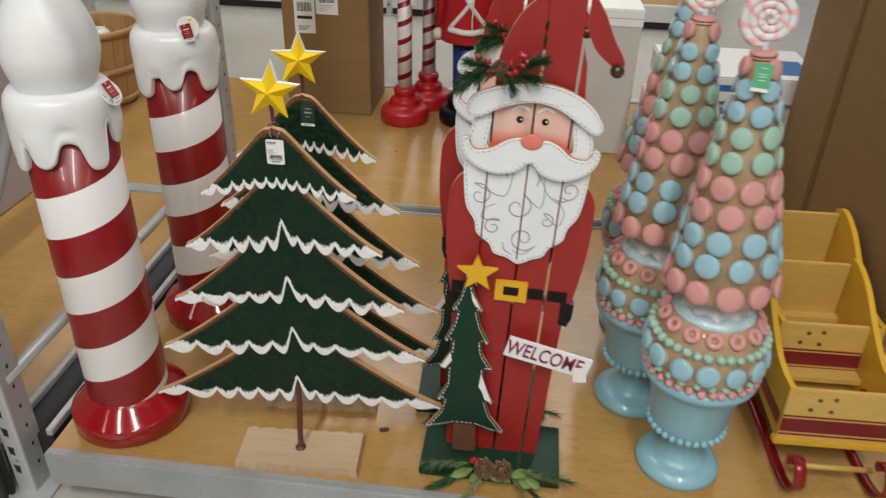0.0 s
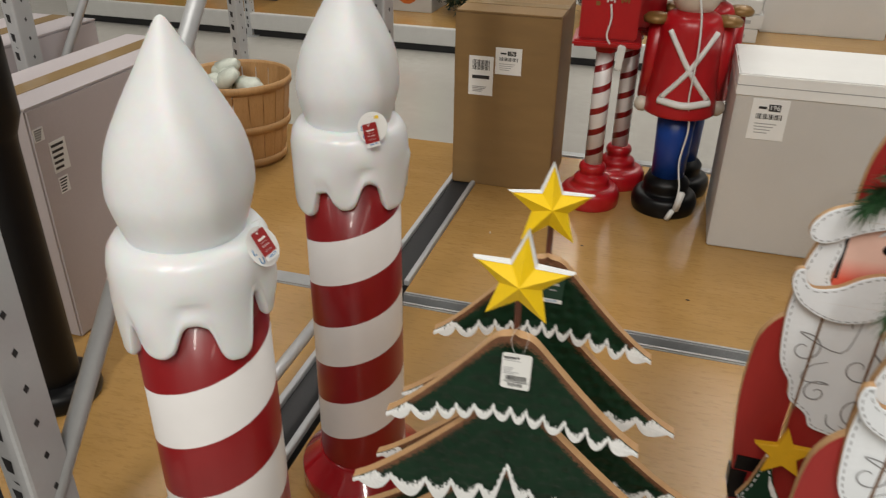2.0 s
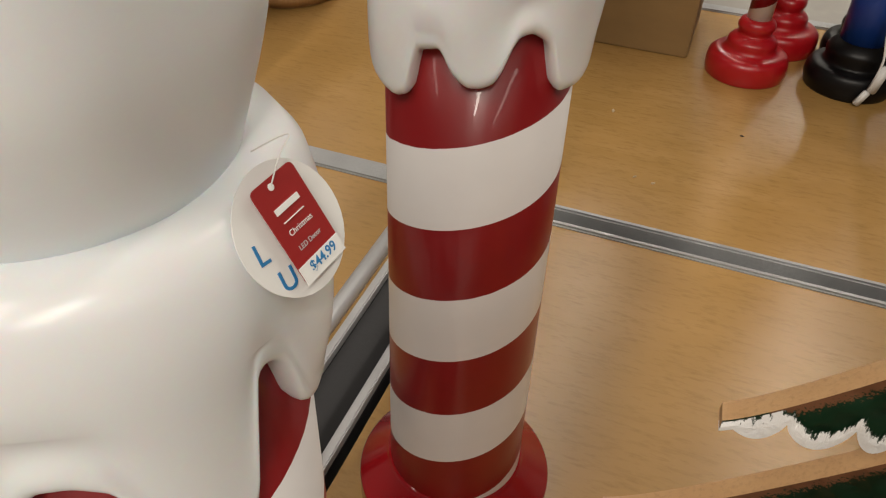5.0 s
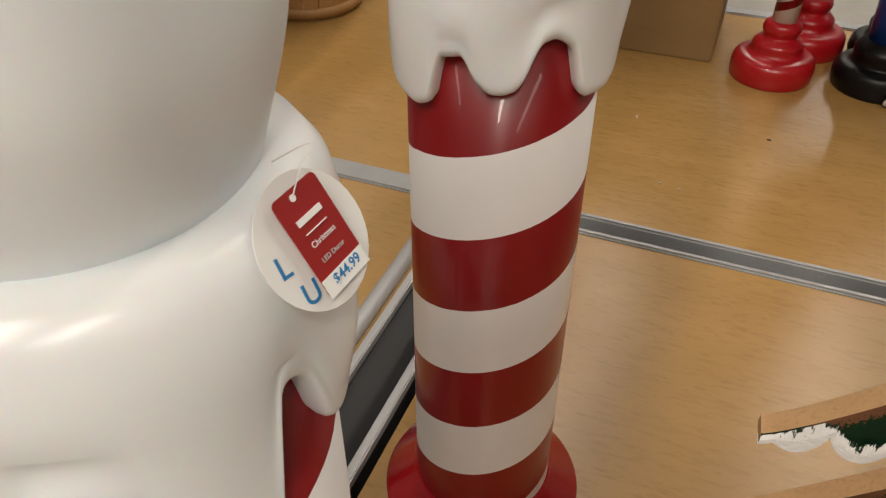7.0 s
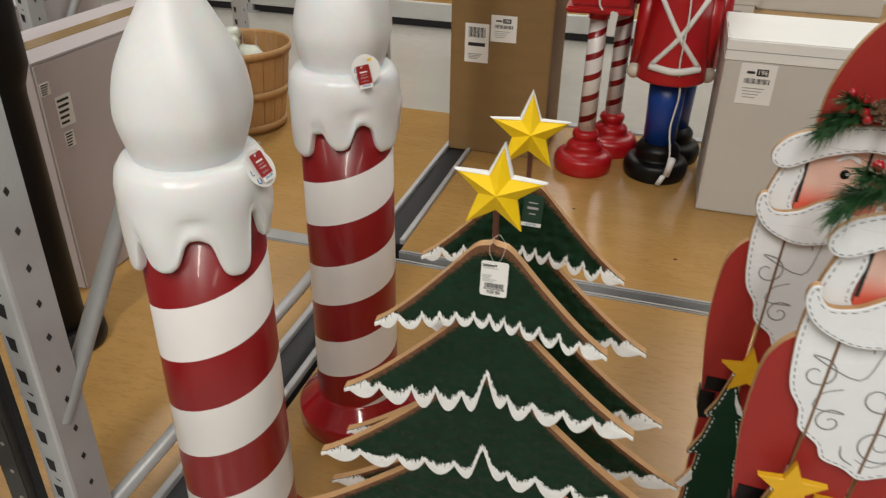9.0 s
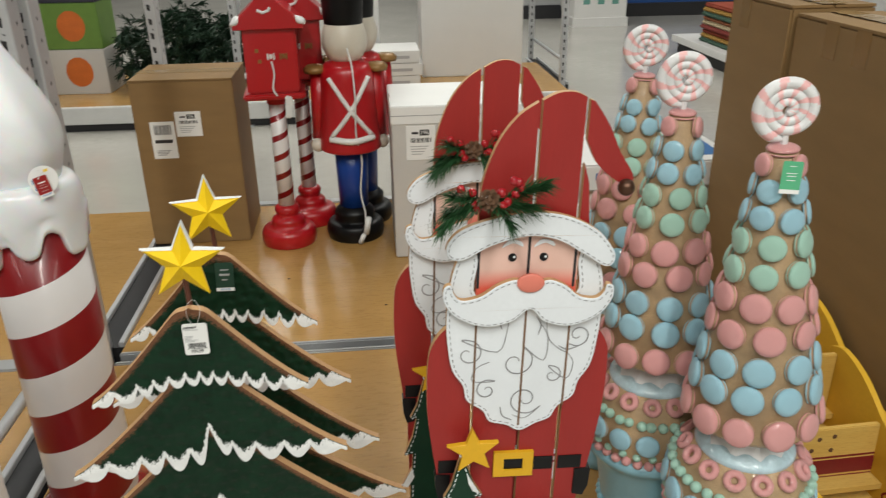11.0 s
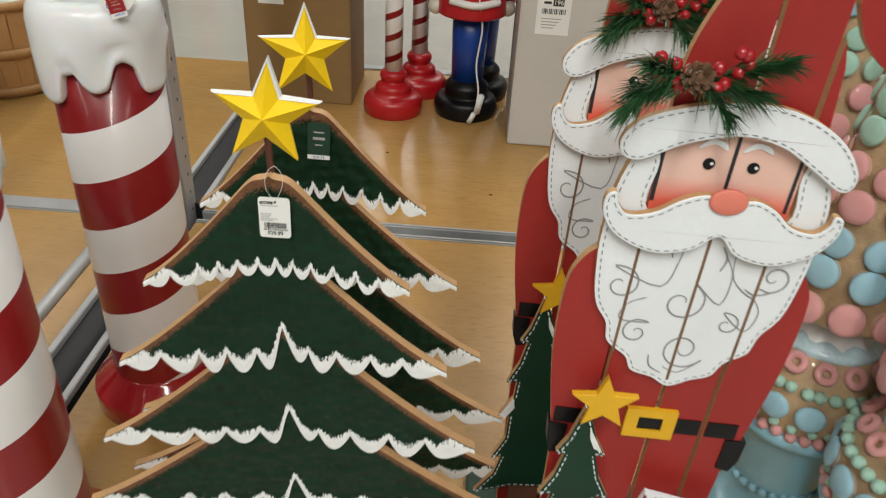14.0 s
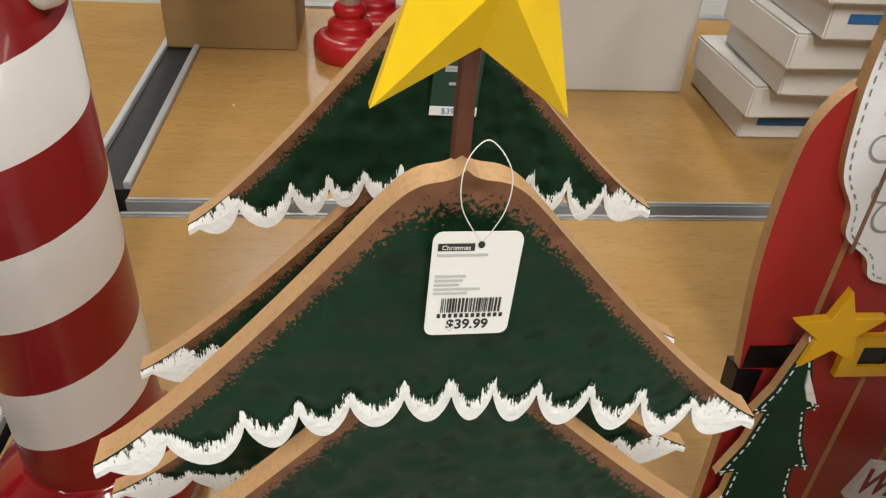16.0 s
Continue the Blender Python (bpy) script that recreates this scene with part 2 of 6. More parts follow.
def carton(name, x0, x1, y0, y1, z0, z1, material, label, turn=0.0, seam=True):
    w, d, h = x1 - x0, y1 - y0, z1 - z0
    t = thing(name, pose((x0 + x1) / 2, (y0 + y1) / 2, z0, 0, 0, turn), label, "cardboard box")
    part("body", box_bm(-w / 2, w / 2, -d / 2, d / 2, 0, h - 0.004, 0.004), material, t)
    part("top_flap", box_bm(-w / 2 + 0.001, w / 2 - 0.001, -d / 2 + 0.001, -0.003, h - 0.006, h, 0.001), material, t)
    part("top_flap", box_bm(-w / 2 + 0.001, w / 2 - 0.001, 0.003, d / 2 - 0.001, h - 0.006, h, 0.001), material, t)
    if seam:
        part("tape", box_bm(-w / 2 - 0.001, w / 2 + 0.001, -0.03, 0.03, h + 0.0005, h + 0.0015), M_TAPE, t, "glossy clear packing tape")
    return t


def sticker(t, x, y, z, w, h, number=True):
    """A shipping label on the front face of a carton: a code, a barcode and lines of print."""
    s = part("sticker", box_bm(-w / 2, w / 2, -0.0012, 0.001, -h / 2, h / 2), M_CARD, t, "white printed sticker", m=pose(x, y, z, 0, 0, 0))

    def ink(bx, bz, bw, bh, material=None):
        part("print_bar", box_bm((bx - bw / 2) * w, (bx + bw / 2) * w, -0.0018, -0.001, (bz - bh / 2) * h, (bz + bh / 2) * h), material or M_BLACKINK, s)
    if number:
        ink(0.12, 0.30, 0.32, 0.17)
        STICKER_CODES.append((s, 0.12 * w, 0.30 * h, h * 0.17))
        ink(-0.2, 0.29, 0.22, 0.06)
    for i in range(14):
        ink(-0.34 + 0.052 * i, 0.08 if number else 0.28, 0.016 + 0.012 * (i * 7 % 3), 0.13 if number else 0.26)
    for k in range(4):
        ink(-0.05 - 0.03 * k, -0.10 - 0.075 * k if number else -0.28 - 0.04 * k, 0.6 - 0.08 * k, 0.022, M_LABELGREY)
    if not number:
        ink(0, -0.03, 0.72, 0.09)
    return s


STICKER_CODES = []
M_LABELGREY = paint("grey_small_print", (0.35, 0.35, 0.35), 0.6, 0, 0.1)
M_CLEAR = paint("clear_tape_over_kraft", (0.250, 0.150, 0.057), 0.22, 0, 0.12, 10, 60, 0.12)
M_TAPE = paint("clear_tape", (0.33, 0.215, 0.095), 0.14, 0, 0.1, 10, 60, 0.1)
brown = carton("brown_box", -1.015, -0.657, 3.05, 3.36, DECK, DECK + 0.62, M_KRAFT, "tall brown cardboard box with shipping stickers on the rear deck")
sticker(brown, -0.084, -0.156, 0.405, 0.085, 0.135, False)
sticker(brown, 0.010, -0.1575, 0.462, 0.09, 0.09)
greyb = carton("grey_box", -0.11, 0.385, 2.82, 3.18, DECK, DECK + 0.55, M_GBOX, "large pale grey cardboard carton on the rear deck")
part("lid", box_bm(-0.2505, 0.2505, -0.1835, 0.1835, 0.488, 0.553, 0.004), M_CARD, greyb, "white lid wrapped in clear film")
part("lid_seam", box_bm(-0.2510, 0.2510, -0.1840, 0.1840, 0.519, 0.5215), M_LABELGREY, greyb)
sticker(greyb, -0.150, -0.181, 0.425, 0.10, 0.12)

# ---- candles ----


def spiral(nt, bs, period, rise, offset, top):
    co = nt.nodes.new("ShaderNodeTexCoord")
    sp = nt.nodes.new("ShaderNodeSeparateXYZ")
    nt.links.new(co.outputs["Object"], sp.inputs[0])

    def calc(op, a, b=None):
        n = nt.nodes.new("ShaderNodeMath")
        n.operation = op
        for s, v in zip(n.inputs, (a, b)):
            if v is None:
                continue
            if isinstance(v, (int, float)):
                s.default_value = v
            else:
                nt.links.new(v, s)
        return n.outputs[0]
    ang = calc("DIVIDE", calc("ARCTAN2", sp.outputs[0], calc("MULTIPLY", sp.outputs[1], -1.0)), 2 * math.pi)
    climb = calc("SUBTRACT", calc("ADD", sp.outputs[2], offset), calc("MULTIPLY", ang, rise))
    u = calc("FRACT", calc("DIVIDE", climb, period))
    wob = calc("MULTIPLY", calc("SUBTRACT", noise_of(nt, 30, 2), 0.5), 0.02)
    red = calc("MAXIMUM", calc("GREATER_THAN", calc("ADD", u, wob), 0.5), calc("GREATER_THAN", climb, top))
    broad = ramp(nt, noise_of(nt, 7, 4), 0.3, 0.7)
    c = mixed(nt, red, mixed(nt, broad, (0.70, 0.68, 0.67), (0.76, 0.74, 0.73)), mixed(nt, broad, (0.20, 0.005, 0.007), (0.25, 0.007, 0.010)))
    nt.links.new(c, bs.inputs["Base Color"])
    bs.inputs["Roughness"].default_value = 0.3
    bs.inputs["Coat Weight"].default_value = 0.2
    bump(nt, bs, noise_of(nt, 40, 2), 0.05)


M_STRIPE, snt, sbs = nodes_of("red_white_spiral_plastic")
spiral(snt, sbs, 0.1665, 0.140, 0.0175, 3.5 * 0.1665 + 0.05)
M_STRIPE_2, snt, sbs = nodes_of("red_white_spiral_plastic")
spiral(snt, sbs, 0.1650, 0.140, 0.0100, 3.5 * 0.165 + 0.05)
DRIP_B = [(-180, .612), (-168, .640), (-156, .650), (-148, .622), (-140, .610), (-128, .606), (-119, .605), (-110, .612), (-106.5, .628), (-105.5, .650), (-91, .656), (-87, .640), (-79, .628), (-71, .628), (-64, .633), (-60, .648), (-56, .666), (-48, .670), (-39, .661), (-35, .648), (-34, .630), (-28, .617), (-13, .615),
          (-4, .620), (2, .640), (8, .664), (18, .668), (24, .640), (29, .620), (40, .616), (62, .614), (80, .618), (84, .645), (102, .653), (106, .623), (130, .614), (152, .616), (168, .612), (180, .612)]
DRIP_A = [(-180, .640), (-172, .662), (-158, .668), (-150, .630), (-142, .610), (-128, .606), (-118, .612), (-113, .630), (-111.5, .654), (-104, .657), (-101.5, .636), (-97, .625), (-90, .622), (-83, .624), (-75, .634), (-71, .652), (-66, .667), (-57, .668), (-48.5, .660), (-46, .643), (-43, .622), (-37, .612),
          (-27, .609), (-20.5, .615), (-18, .626), (-17, .650), (-16.5, .676), (-13, .686), (-7, .684), (-3, .674), (-1, .655), (2, .643), (8, .640), (14, .648), (20, .668), (30, .670), (38, .643), (62, .636), (80, .640), (84, .662), (102, .668), (106, .645), (130, .636), (152, .638), (168, .636), (180, .640)]


def drip_edge(deg, table):
    """Lower edge of the wax at an angle, its corners rounded."""
    total = 0.0
    for o in (-2.4, -1.6, -0.8, 0.0, 0.8, 1.6, 2.4):
        d = (deg + o + 180) % 360 - 180
        for (a, za), (b, zb) in zip(table, table[1:]):
            if a <= d <= b:
                total += za + (zb - za) * (d - a) / (b - a)
                break
    return total / 7


def candle(m, label, stripes, table):
    c = thing("candle_decoration", m, label, "candle", "giant candles")
    part("base", lathe_bm([(0.0, 0), (0.117, 0), (0.122, 0.006), (0.122, 0.0415), (0.1217, 0.0430), (0.1208, 0.0445), (0.1195, 0.0457), (0.0870, 0.0760), (0.0852, 0.0780), (0.0835, 0.082), (0.0, 0.084)], 72), M_RED, c, "glossy red plastic base", True)
    part("column", lathe_bm([(0.082, 0.06), (0.0815, 0.10), (0.080, 0.35), (0.079, 0.68), (0.0, 0.69)], 64, cap=False), stripes, c, "red and white spiral striped column", True)
    bm = bmesh.new()
    n, prof = 300, [(0.0, 0.050, 0.742), (0.0, 0.068, 0.747), (0.0, 0.081, 0.744), (0.0, 0.0885, 0.733), (0.0, 0.0922, 0.716), (0.0, 0.0925, 0.70)]
    cols = []
    for i in range(n):
        deg = -180 + 360 * i / n
        a = radians(deg)
        zb = drip_edge(deg, table)
        pts = [(r, z) for _, r, z in prof]
        lump = 0.0025 * math.sin(3 * a + 1) + 0.0015 * math.sin(7 * a)
        zr = min(zb + 0.011, 0.696)
        for k in range(1, 8):
            t = k / 7
            pts.append((0.0925 - 0.0008 * t + lump * math.sin(math.pi * t), 0.70 + (zr - 0.70) * t))
        # the lobe's rounded lip
        pts += [(0.0918, zb + 0.007), (0.0908, zb + 0.0035), (0.0890, zb + 0.0008), (0.0864, zb - 0.0010), (0.0830, zb - 0.0008), (0.0785, zb + 0.002)]
        cols.append([bm.verts.new((r * math.cos(a), r * math.sin(a), z)) for r, z in pts])
    for i in range(n):
        a, b = cols[i], cols[(i + 1) % n]
        for k in range(len(a) - 1):
            bm.faces.new((a[k], b[k], b[k + 1], a[k + 1]))
    part("wax_drip", bm, M_WHITE, c, "white moulded plastic wax drip", True)
    bm = bmesh.new()
    prof = smooth_profile([(0.060, 0.733), (0.0660, 0.747), (0.0765, 0.780), (0.0800, 0.808), (0.0725, 0.850), (0.0555, 0.888), (0.0350, 0.925), (0.0190, 0.954), (0.0090, 0.972), (0.0040, 0.979), (0.0001, 0.981)], 5)
    rings = []
    for r, z in prof:
        t = max(0.0, (z - 0.742) / 0.239)
        ring = []
        for i in range(64):
            a = 2 * math.pi * i / 64
            # a soft ridge winds down the flame, with a hollow beside it
            d = (a - radians(-22 - 55 * t) + math.pi) % (2 * math.pi) - math.pi
            rr = r * (1 + 0.075 * math.sin(math.pi * min(1, t * 1.1)) * (math.exp(-(d / 0.30) ** 2) - 1.7 * math.exp(-((d - 0.62) / 0.42) ** 2)))
            ring.append(bm.verts.new((rr * math.cos(a) + 0.008 * t * t + 0.003 * math.sin(math.pi * min(1, t)), rr * math.sin(a), z)))
        rings.append(ring)
    for a, b in zip(rings, rings[1:]):
        for i in range(64):
            bm.faces.new((a[i], a[(i + 1) % 64], b[(i + 1) % 64], b[i]))
    bm.faces.new(rings[-1])
    part("flame", bm, M_FLAME, c, "white teardrop plastic flame", True)
    return c


CANDLE_A = candle(pose(-0.8045, 1.188, DECK), "giant plastic candle with red and white spiral stripes", M_STRIPE, DRIP_A)
CANDLE_B = candle(pose(-0.776, 1.589, DECK), "giant red and white striped plastic candle standing behind another", M_STRIPE_2, DRIP_B)

# ---- wooden tree cut-outs ----
M_GREEN, gnt, gbs = nodes_of("dark_green_brushed_paint")
attr = gnt.nodes.new("ShaderNodeAttribute")
attr.attribute_name = "rim"
spray = gnt.nodes.new("ShaderNodeMath")
spray.operation = "ADD"
gnt.links.new(attr.outputs["Fac"], spray.inputs[0])
gnt.links.new(ramp(gnt, noise_of(gnt, 620, 4, rough=0.7), 0.25, 0.75), spray.inputs[1])
edge_mask = ramp(gnt, spray.outputs[0], 0.98, 1.08)
green = mixed(gnt, ramp(gnt, noise_of(gnt, 30, 5), 0.3, 0.7), (0.003, 0.018, 0.008), (0.005, 0.027, 0.012))
gnt.links.new(mixed(gnt, edge_mask, green, (0.150, 0.066, 0.034)), gbs.inputs["Base Color"])
gbs.inputs["Roughness"].default_value = 0.42
gbs.inputs["Specular IOR Level"].default_value = 0.2
cells = gnt.nodes.new("ShaderNodeTexVoronoi")
cells.feature = "SMOOTH_F1"
cells.inputs["Scale"].default_value = 72
cells.inputs["Smoothness"].default_value = 0.8
where = gnt.nodes.new("ShaderNodeTexCoord")
gnt.links.new(where.outputs["Object"], cells.inputs["Vector"])
bump(gnt, gbs, cells.outputs["Distance"], 0.8, 0.007)
M_EDGE = wood("raw_board_edge", (0.48, 0.275, 0.125), (0.58, 0.36, 0.175), (3, 3, 3), 14, 0.6)
M_SNOW, wnt, wbs = nodes_of("white_brushed_snow_paint")
cover = wnt.nodes.new("ShaderNodeAttribute")
cover.attribute_name = "cover"
dry = wnt.nodes.new("ShaderNodeMath")
dry.operation = "ADD"
wnt.links.new(cover.outputs["Fac"], dry.inputs[0])
wnt.links.new(ramp(wnt, noise_of(wnt, 240, 5, (1.6, 1, 0.7), rough=0.7), 0.3, 0.7), dry.inputs[1])
white = mixed(wnt, ramp(wnt, noise_of(wnt, 60, 4), 0.3, 0.7), (0.72, 0.73, 0.73), (0.82, 0.82, 0.81))
wnt.links.new(mixed(wnt, ramp(wnt, dry.outputs[0], 0.66, 0.78), (0.005, 0.024, 0.011), white), wbs.inputs["Base Color"])
wbs.inputs["Roughness"].default_value = 0.55
bump(wnt, wbs, noise_of(wnt, 300, 3), 0.5, 0.002)
M_STARSNOW = paint("white_star_tip_paint", (0.78, 0.79, 0.78), 0.6, 0, 0.12, 60, 300, 0.5)
M_ROD = paint("rust_brown_metal_rod", (0.13, 0.045, 0.028), 0.45, 0.3, 0.2, 20, 200, 0.1)
M_BASEWOOD = wood("whitewashed_pine", (0.50, 0.36, 0.22), (0.62, 0.47, 0.31), (1.5, 20, 20), 5, 0.6, 0.3)
M_YELLOW = paint("yellow_star_paint", (0.90, 0.60, 0.006), 0.45, 0, 0.08, 10, 90, 0.05)

TREE_TIERS = [  # peak, half width, tip height, peak's radius, scallops
    (0.727, 0.135, 0.585, 12), (0.640, 0.179, 0.474, 10), (0.545, 0.219, 0.352, 10), (0.435, 0.260, 0.234, 10), (0.315, 0.293, 0.112, 12)]


def tier_top(x, hw, peak, tip):
    """Height of a tier's bowed upper edge at x."""
    u = min(1.0, abs(x) / hw)
    return tip + (peak - tip) * (1 - u) ** 1.18 * (1 - 0.12 * math.exp(-(u / 0.10) ** 2))


def tier_line(x, hw, tip, rise, notch):
    """The line along which a tier's lobes hang."""
    z = tip + 0.003 + rise * math.sin(math.pi * (x / hw + 1) / 2)
    if notch:
        z += 0.036 * math.exp(-(x / (0.010 + 0.008 * (x > 0))) ** 2)
    return z


def tier_bottom(x, hw, tip, count, rise, notch):
    u = (x / hw + 1) / 2
    u += 0.042 * math.sin(2 * math.pi * (u - 0.5)) + 0.006 * math.sin(23 * u)
    lobe = math.floor(u * count)
    s = abs(math.sin(math.pi * u * count))
    d = 1 - abs(x) / hw
    depth = (0.0250 if hw > 0.15 else 0.0185) * min(1.0, 0.35 + d * 3) * (0.78 + 0.36 * math.sin(2.9 * lobe + 31 * hw) ** 2)
    return tier_line(x, hw, tip, rise, notch) - depth * s ** (0.85 if hw > 0.15 else 0.66)


def wooden_tree(m, label, seed, star_pose, foot):
    rnd = random.Random(seed)
    t = thing("wooden_tree", m, label, "christmas tree", "wooden tree cut-outs")
    base = bmesh.new()
    n = 18
    outline = [(-0.125 + 0.25 * i / n, -0.052 + 0.003 * math.sin(i * 1.7)) for i in range(n + 1)] + [(0.125 - 0.25 * i / n, 0.052 + 0.003 * math.sin(i * 2.3)) for i in range(n + 1)]
    low = [base.verts.new((x, y, 0)) for x, y in outline]
    top = [base.verts.new((x * 0.985, y * 0.97, 0.021)) for x, y in outline]
    base.faces.new(low[::-1])
    base.faces.new(top)
    for i in range(len(outline)):
        j = (i + 1) % len(outline)
        base.faces.new((low[i], low[j], top[j], top[i]))
    part("base", base, M_BASEWOOD, t, "whitewashed wooden plank base", m=pose(0.008, foot, 0))
    part("rod", tube_bm([(0.008, foot, 0.02), (0.001, 0.002, 0.125), (0, 0.008, 0.16)], 0.0055), M_ROD, t)
    part("rod", tube_bm([(0, 0.004, 0.69), (0, 0.002, 0.73), (0, -0.002, 0.75)], 0.0034), M_ROD, t)
    part("rod_collar", lathe_bm([(0.011, 0.02), (0.011, 0.023), (0.006, 0.026)], 16), M_ROD, t, m=pose(0.008, foot, 0))
    for k, (peak, hw, tip, count) in enumerate(TREE_TIERS):
        y0 = -0.010 + 0.0025 * k
        y1 = y0 + 0.0125
        cols, rows = 120, 9
        rise = 0.025 if k == 0 else 0.018
        notch = k > 0
        bm = bmesh.new()
        rim = bm.verts.layers.float.new("rim")
        grid, back = [], []
        for i in range(cols + 1):
            x = hw * (2 * i / cols - 1)
            zt = tier_top(x, hw, peak, tip)
            zb = min(tier_bottom(x, hw, tip, count, rise, notch), zt - 0.006)
            colv, colb = [], []
            for j in range(rows + 1):
                v = (j / rows) ** 1.6
                z = zt + (zb - zt) * v
                p = bm.verts.new((x, y0, z))
                p[rim] = max(0.0, 1 - (zt - z) / (0.0160 + 0.007 * math.exp(-(x / 0.03) ** 2) * (k == 0))) * (1.0 if abs(x) < hw * 0.86 else 0.3)
                colv.append(p)
            for z in (zt, zb):
                colb.append(bm.verts.new((x, y1, z)))
            grid.append(colv)
            back.append(colb)
        for i in range(cols):
            for j in range(rows):
                bm.faces.new((grid[i][j], grid[i][j + 1], grid[i + 1][j + 1], grid[i + 1][j]))
            for q in ((grid[i][0], grid[i + 1][0], back[i + 1][0], back[i][0]), (grid[i][-1], back[i][1], back[i + 1][1], grid[i + 1][-1]), (back[i][0], back[i + 1][0], back[i + 1][1], back[i][1])):
                bm.faces.new(q).material_index = 1
        for i in (0, cols):
            bm.faces.new((*grid[i], back[i][1], back[i][0])).material_index = 1
        tier = part("tier", bm, [M_GREEN, M_EDGE], t, "dark green brushed board with brown rim")
        # brushed snow along the lower edge
        bm = bmesh.new()
        cover_of = bm.verts.layers.float.new("cover")
        fine = 640
        prev = None
        for i in range(fine + 1):
            x = hw * (2 * i / fine - 1)
            zt = tier_top(x, hw, peak, tip)
            zb = min(tier_bottom(x, hw, tip, count, rise, notch), zt - 0.006)
            d = 1 - abs(x) / hw
            u = (x / hw + 1) / 2
            s = abs(math.sin(math.pi * u * count))
            w = (0.0108 if hw < 0.15 else 0.0130) - 0.001 * s + rnd.uniform(-0.001, 0.0025) + (rnd.random() < 0.12) * 0.002
            if d < 0.2:
                w += 0.030 * (1 - d / 0.2) ** 0.7
            zs = sum(tier_bottom(max(-hw, min(hw, x + hw * q * 0.006)), hw, tip, count, rise, notch) for q in (-2, -1, 0, 1, 2)) / 5
            if hw > 0.15:
                zs = 0.42 * (tier_line(x, hw, tip, rise, notch) - 0.006) + 0.58 * zs
            top_z = max(zb + 0.002, min(zs + w, zt - 0.0005))
            cur = (bm.verts.new((x, y0 - 0.0012, zb - 0.0008)), bm.verts.new((x, y0 - 0.0016, (zb + top_z) / 2)), bm.verts.new((x, y0 - 0.0006, top_z)), bm.verts.new((x, y0 + 0.006, zb - 0.0008)))
            for v_, c_ in zip(cur, (1.0, 0.72, 0.0 if d > 0.2 else 0.25, 1.0)):
                v_[cover_of] = c_
            if prev:
                bm.faces.new((prev[0], cur[0], cur[1], prev[1]))
                bm.faces.new((prev[1], cur[1], cur[2], prev[2]))
                bm.faces.new((prev[3], cur[3], cur[0], prev[0]))
            prev = cur
        part("snow_edge", bm, M_SNOW, tier, "white brushed paint edge")
    # faceted star
    bm = bmesh.new()
    R1, R2 = 0.0505, 0.0215
    ring = []
    for i in range(10):
        a = math.pi / 2 + math.pi * i / 5 + radians(4)
        r = R1 if i % 2 == 0 else R2
        ring.append((r * math.cos(a), r * math.sin(a)))
    f = bm.verts.new((0, -0.020, 0))
    rim_f = [bm.verts.new((x, 0.0, z)) for x, z in ring]
    rim_b = [bm.verts.new((x, 0.0055, z)) for x, z in ring]
    for i in range(10):
        j = (i + 1) % 10
        bm.faces.new((f, rim_f[i], rim_f[j]))
        bm.faces.new((rim_f[i], rim_b[i], rim_b[j], rim_f[j]))
    bm.faces.new(rim_b)
    star = part("star", bm, M_YELLOW, t, "yellow faceted star with white snow on its tips", m=star_pose)
    bm = bmesh.new()
    for i in (0, 2, 8):
        j0, j1 = (i + 9) % 10, (i + 1) % 10
        for side in ((j0,) if i == 2 else (j1,) if i == 8 else (j0, j1)):
            a, b = Vector((ring[i][0], 0, ring[i][1])), Vector((ring[side][0], 0, ring[side][1]))
            c = Vector((0, -0.020, 0))
            lift = Vector((0, -0.0012, 0))
            pts = [a + lift - Vector((0, 0, 0)), b + lift, b * 0.88 + c * 0.12 + lift, a * 0.93 + c * 0.07 + lift]
            bm.faces.new([bm.verts.new(p) for p in pts])
            off = Vector((a.x + b.x, 0, a.z + b.z)).normalized() * 0.0012
            bm.faces.new([bm.verts.new(p) for p in (a + lift, b + lift, b + off + Vector((0, 0.0045, 0)), a + off + Vector((0, 0.0045, 0)))])
    part("star_snow", bm, M_STARSNOW, star, "white brushed paint")
    return t


TREE_A = wooden_tree(pose(-0.4155, 1.156, DECK, 0, 0, 3.8), "dark green wooden tree cut-out with snowy scalloped tiers and yellow star", 3, pose(0.002, -0.008, 0.771, -7, 8, 0), -0.045)
TREE_B = wooden_tree(pose(-0.412, 1.321, DECK, 0, 0, 4.2), "dark green wooden tree cut-out standing behind another one", 8, pose(-0.002, -0.008, 0.773, -12, 6, 9), -0.022)

# ---- macaron topiaries ----
M_URN = paint("pale_blue_glazed_resin", (0.24, 0.45, 0.53), 0.32, 0, 0.12, 12, 120, 0.05, coat=0.2)
M_SUGAR = paint("sugared_tan_cone", (0.46, 0.31, 0.17), 0.38, 0, 0.4, 25, 420, 1.0, coat=0.4)
M_PINK = paint("pink_sugared_resin", (0.78, 0.37, 0.36), 0.33, 0, 0.18, 40, 380, 0.6, coat=0.5)
M_BLUE = paint("blue_sugared_resin", (0.37, 0.63, 0.75), 0.33, 0, 0.18, 40, 380, 0.6, coat=0.5)
M_MINT = paint("mint_sugared_resin", (0.41, 0.66, 0.54), 0.33, 0, 0.18, 40, 380, 0.6, coat=0.5)
M_LOLLY = paint("soft_pink_sugar", (0.80, 0.46, 0.45), 0.3, 0, 0.1, 25, 300, 0.1)
M_CREAM = paint("tan_cream_filling", (0.50, 0.33, 0.20), 0.6, 0, 0.2, 60, 300, 0.4)
M_MELT = paint("melted_pale_blue_icing", (0.50, 0.66, 0.72), 0.25, 0, 0.3, 30, 160, 0.5, coat=0.4)
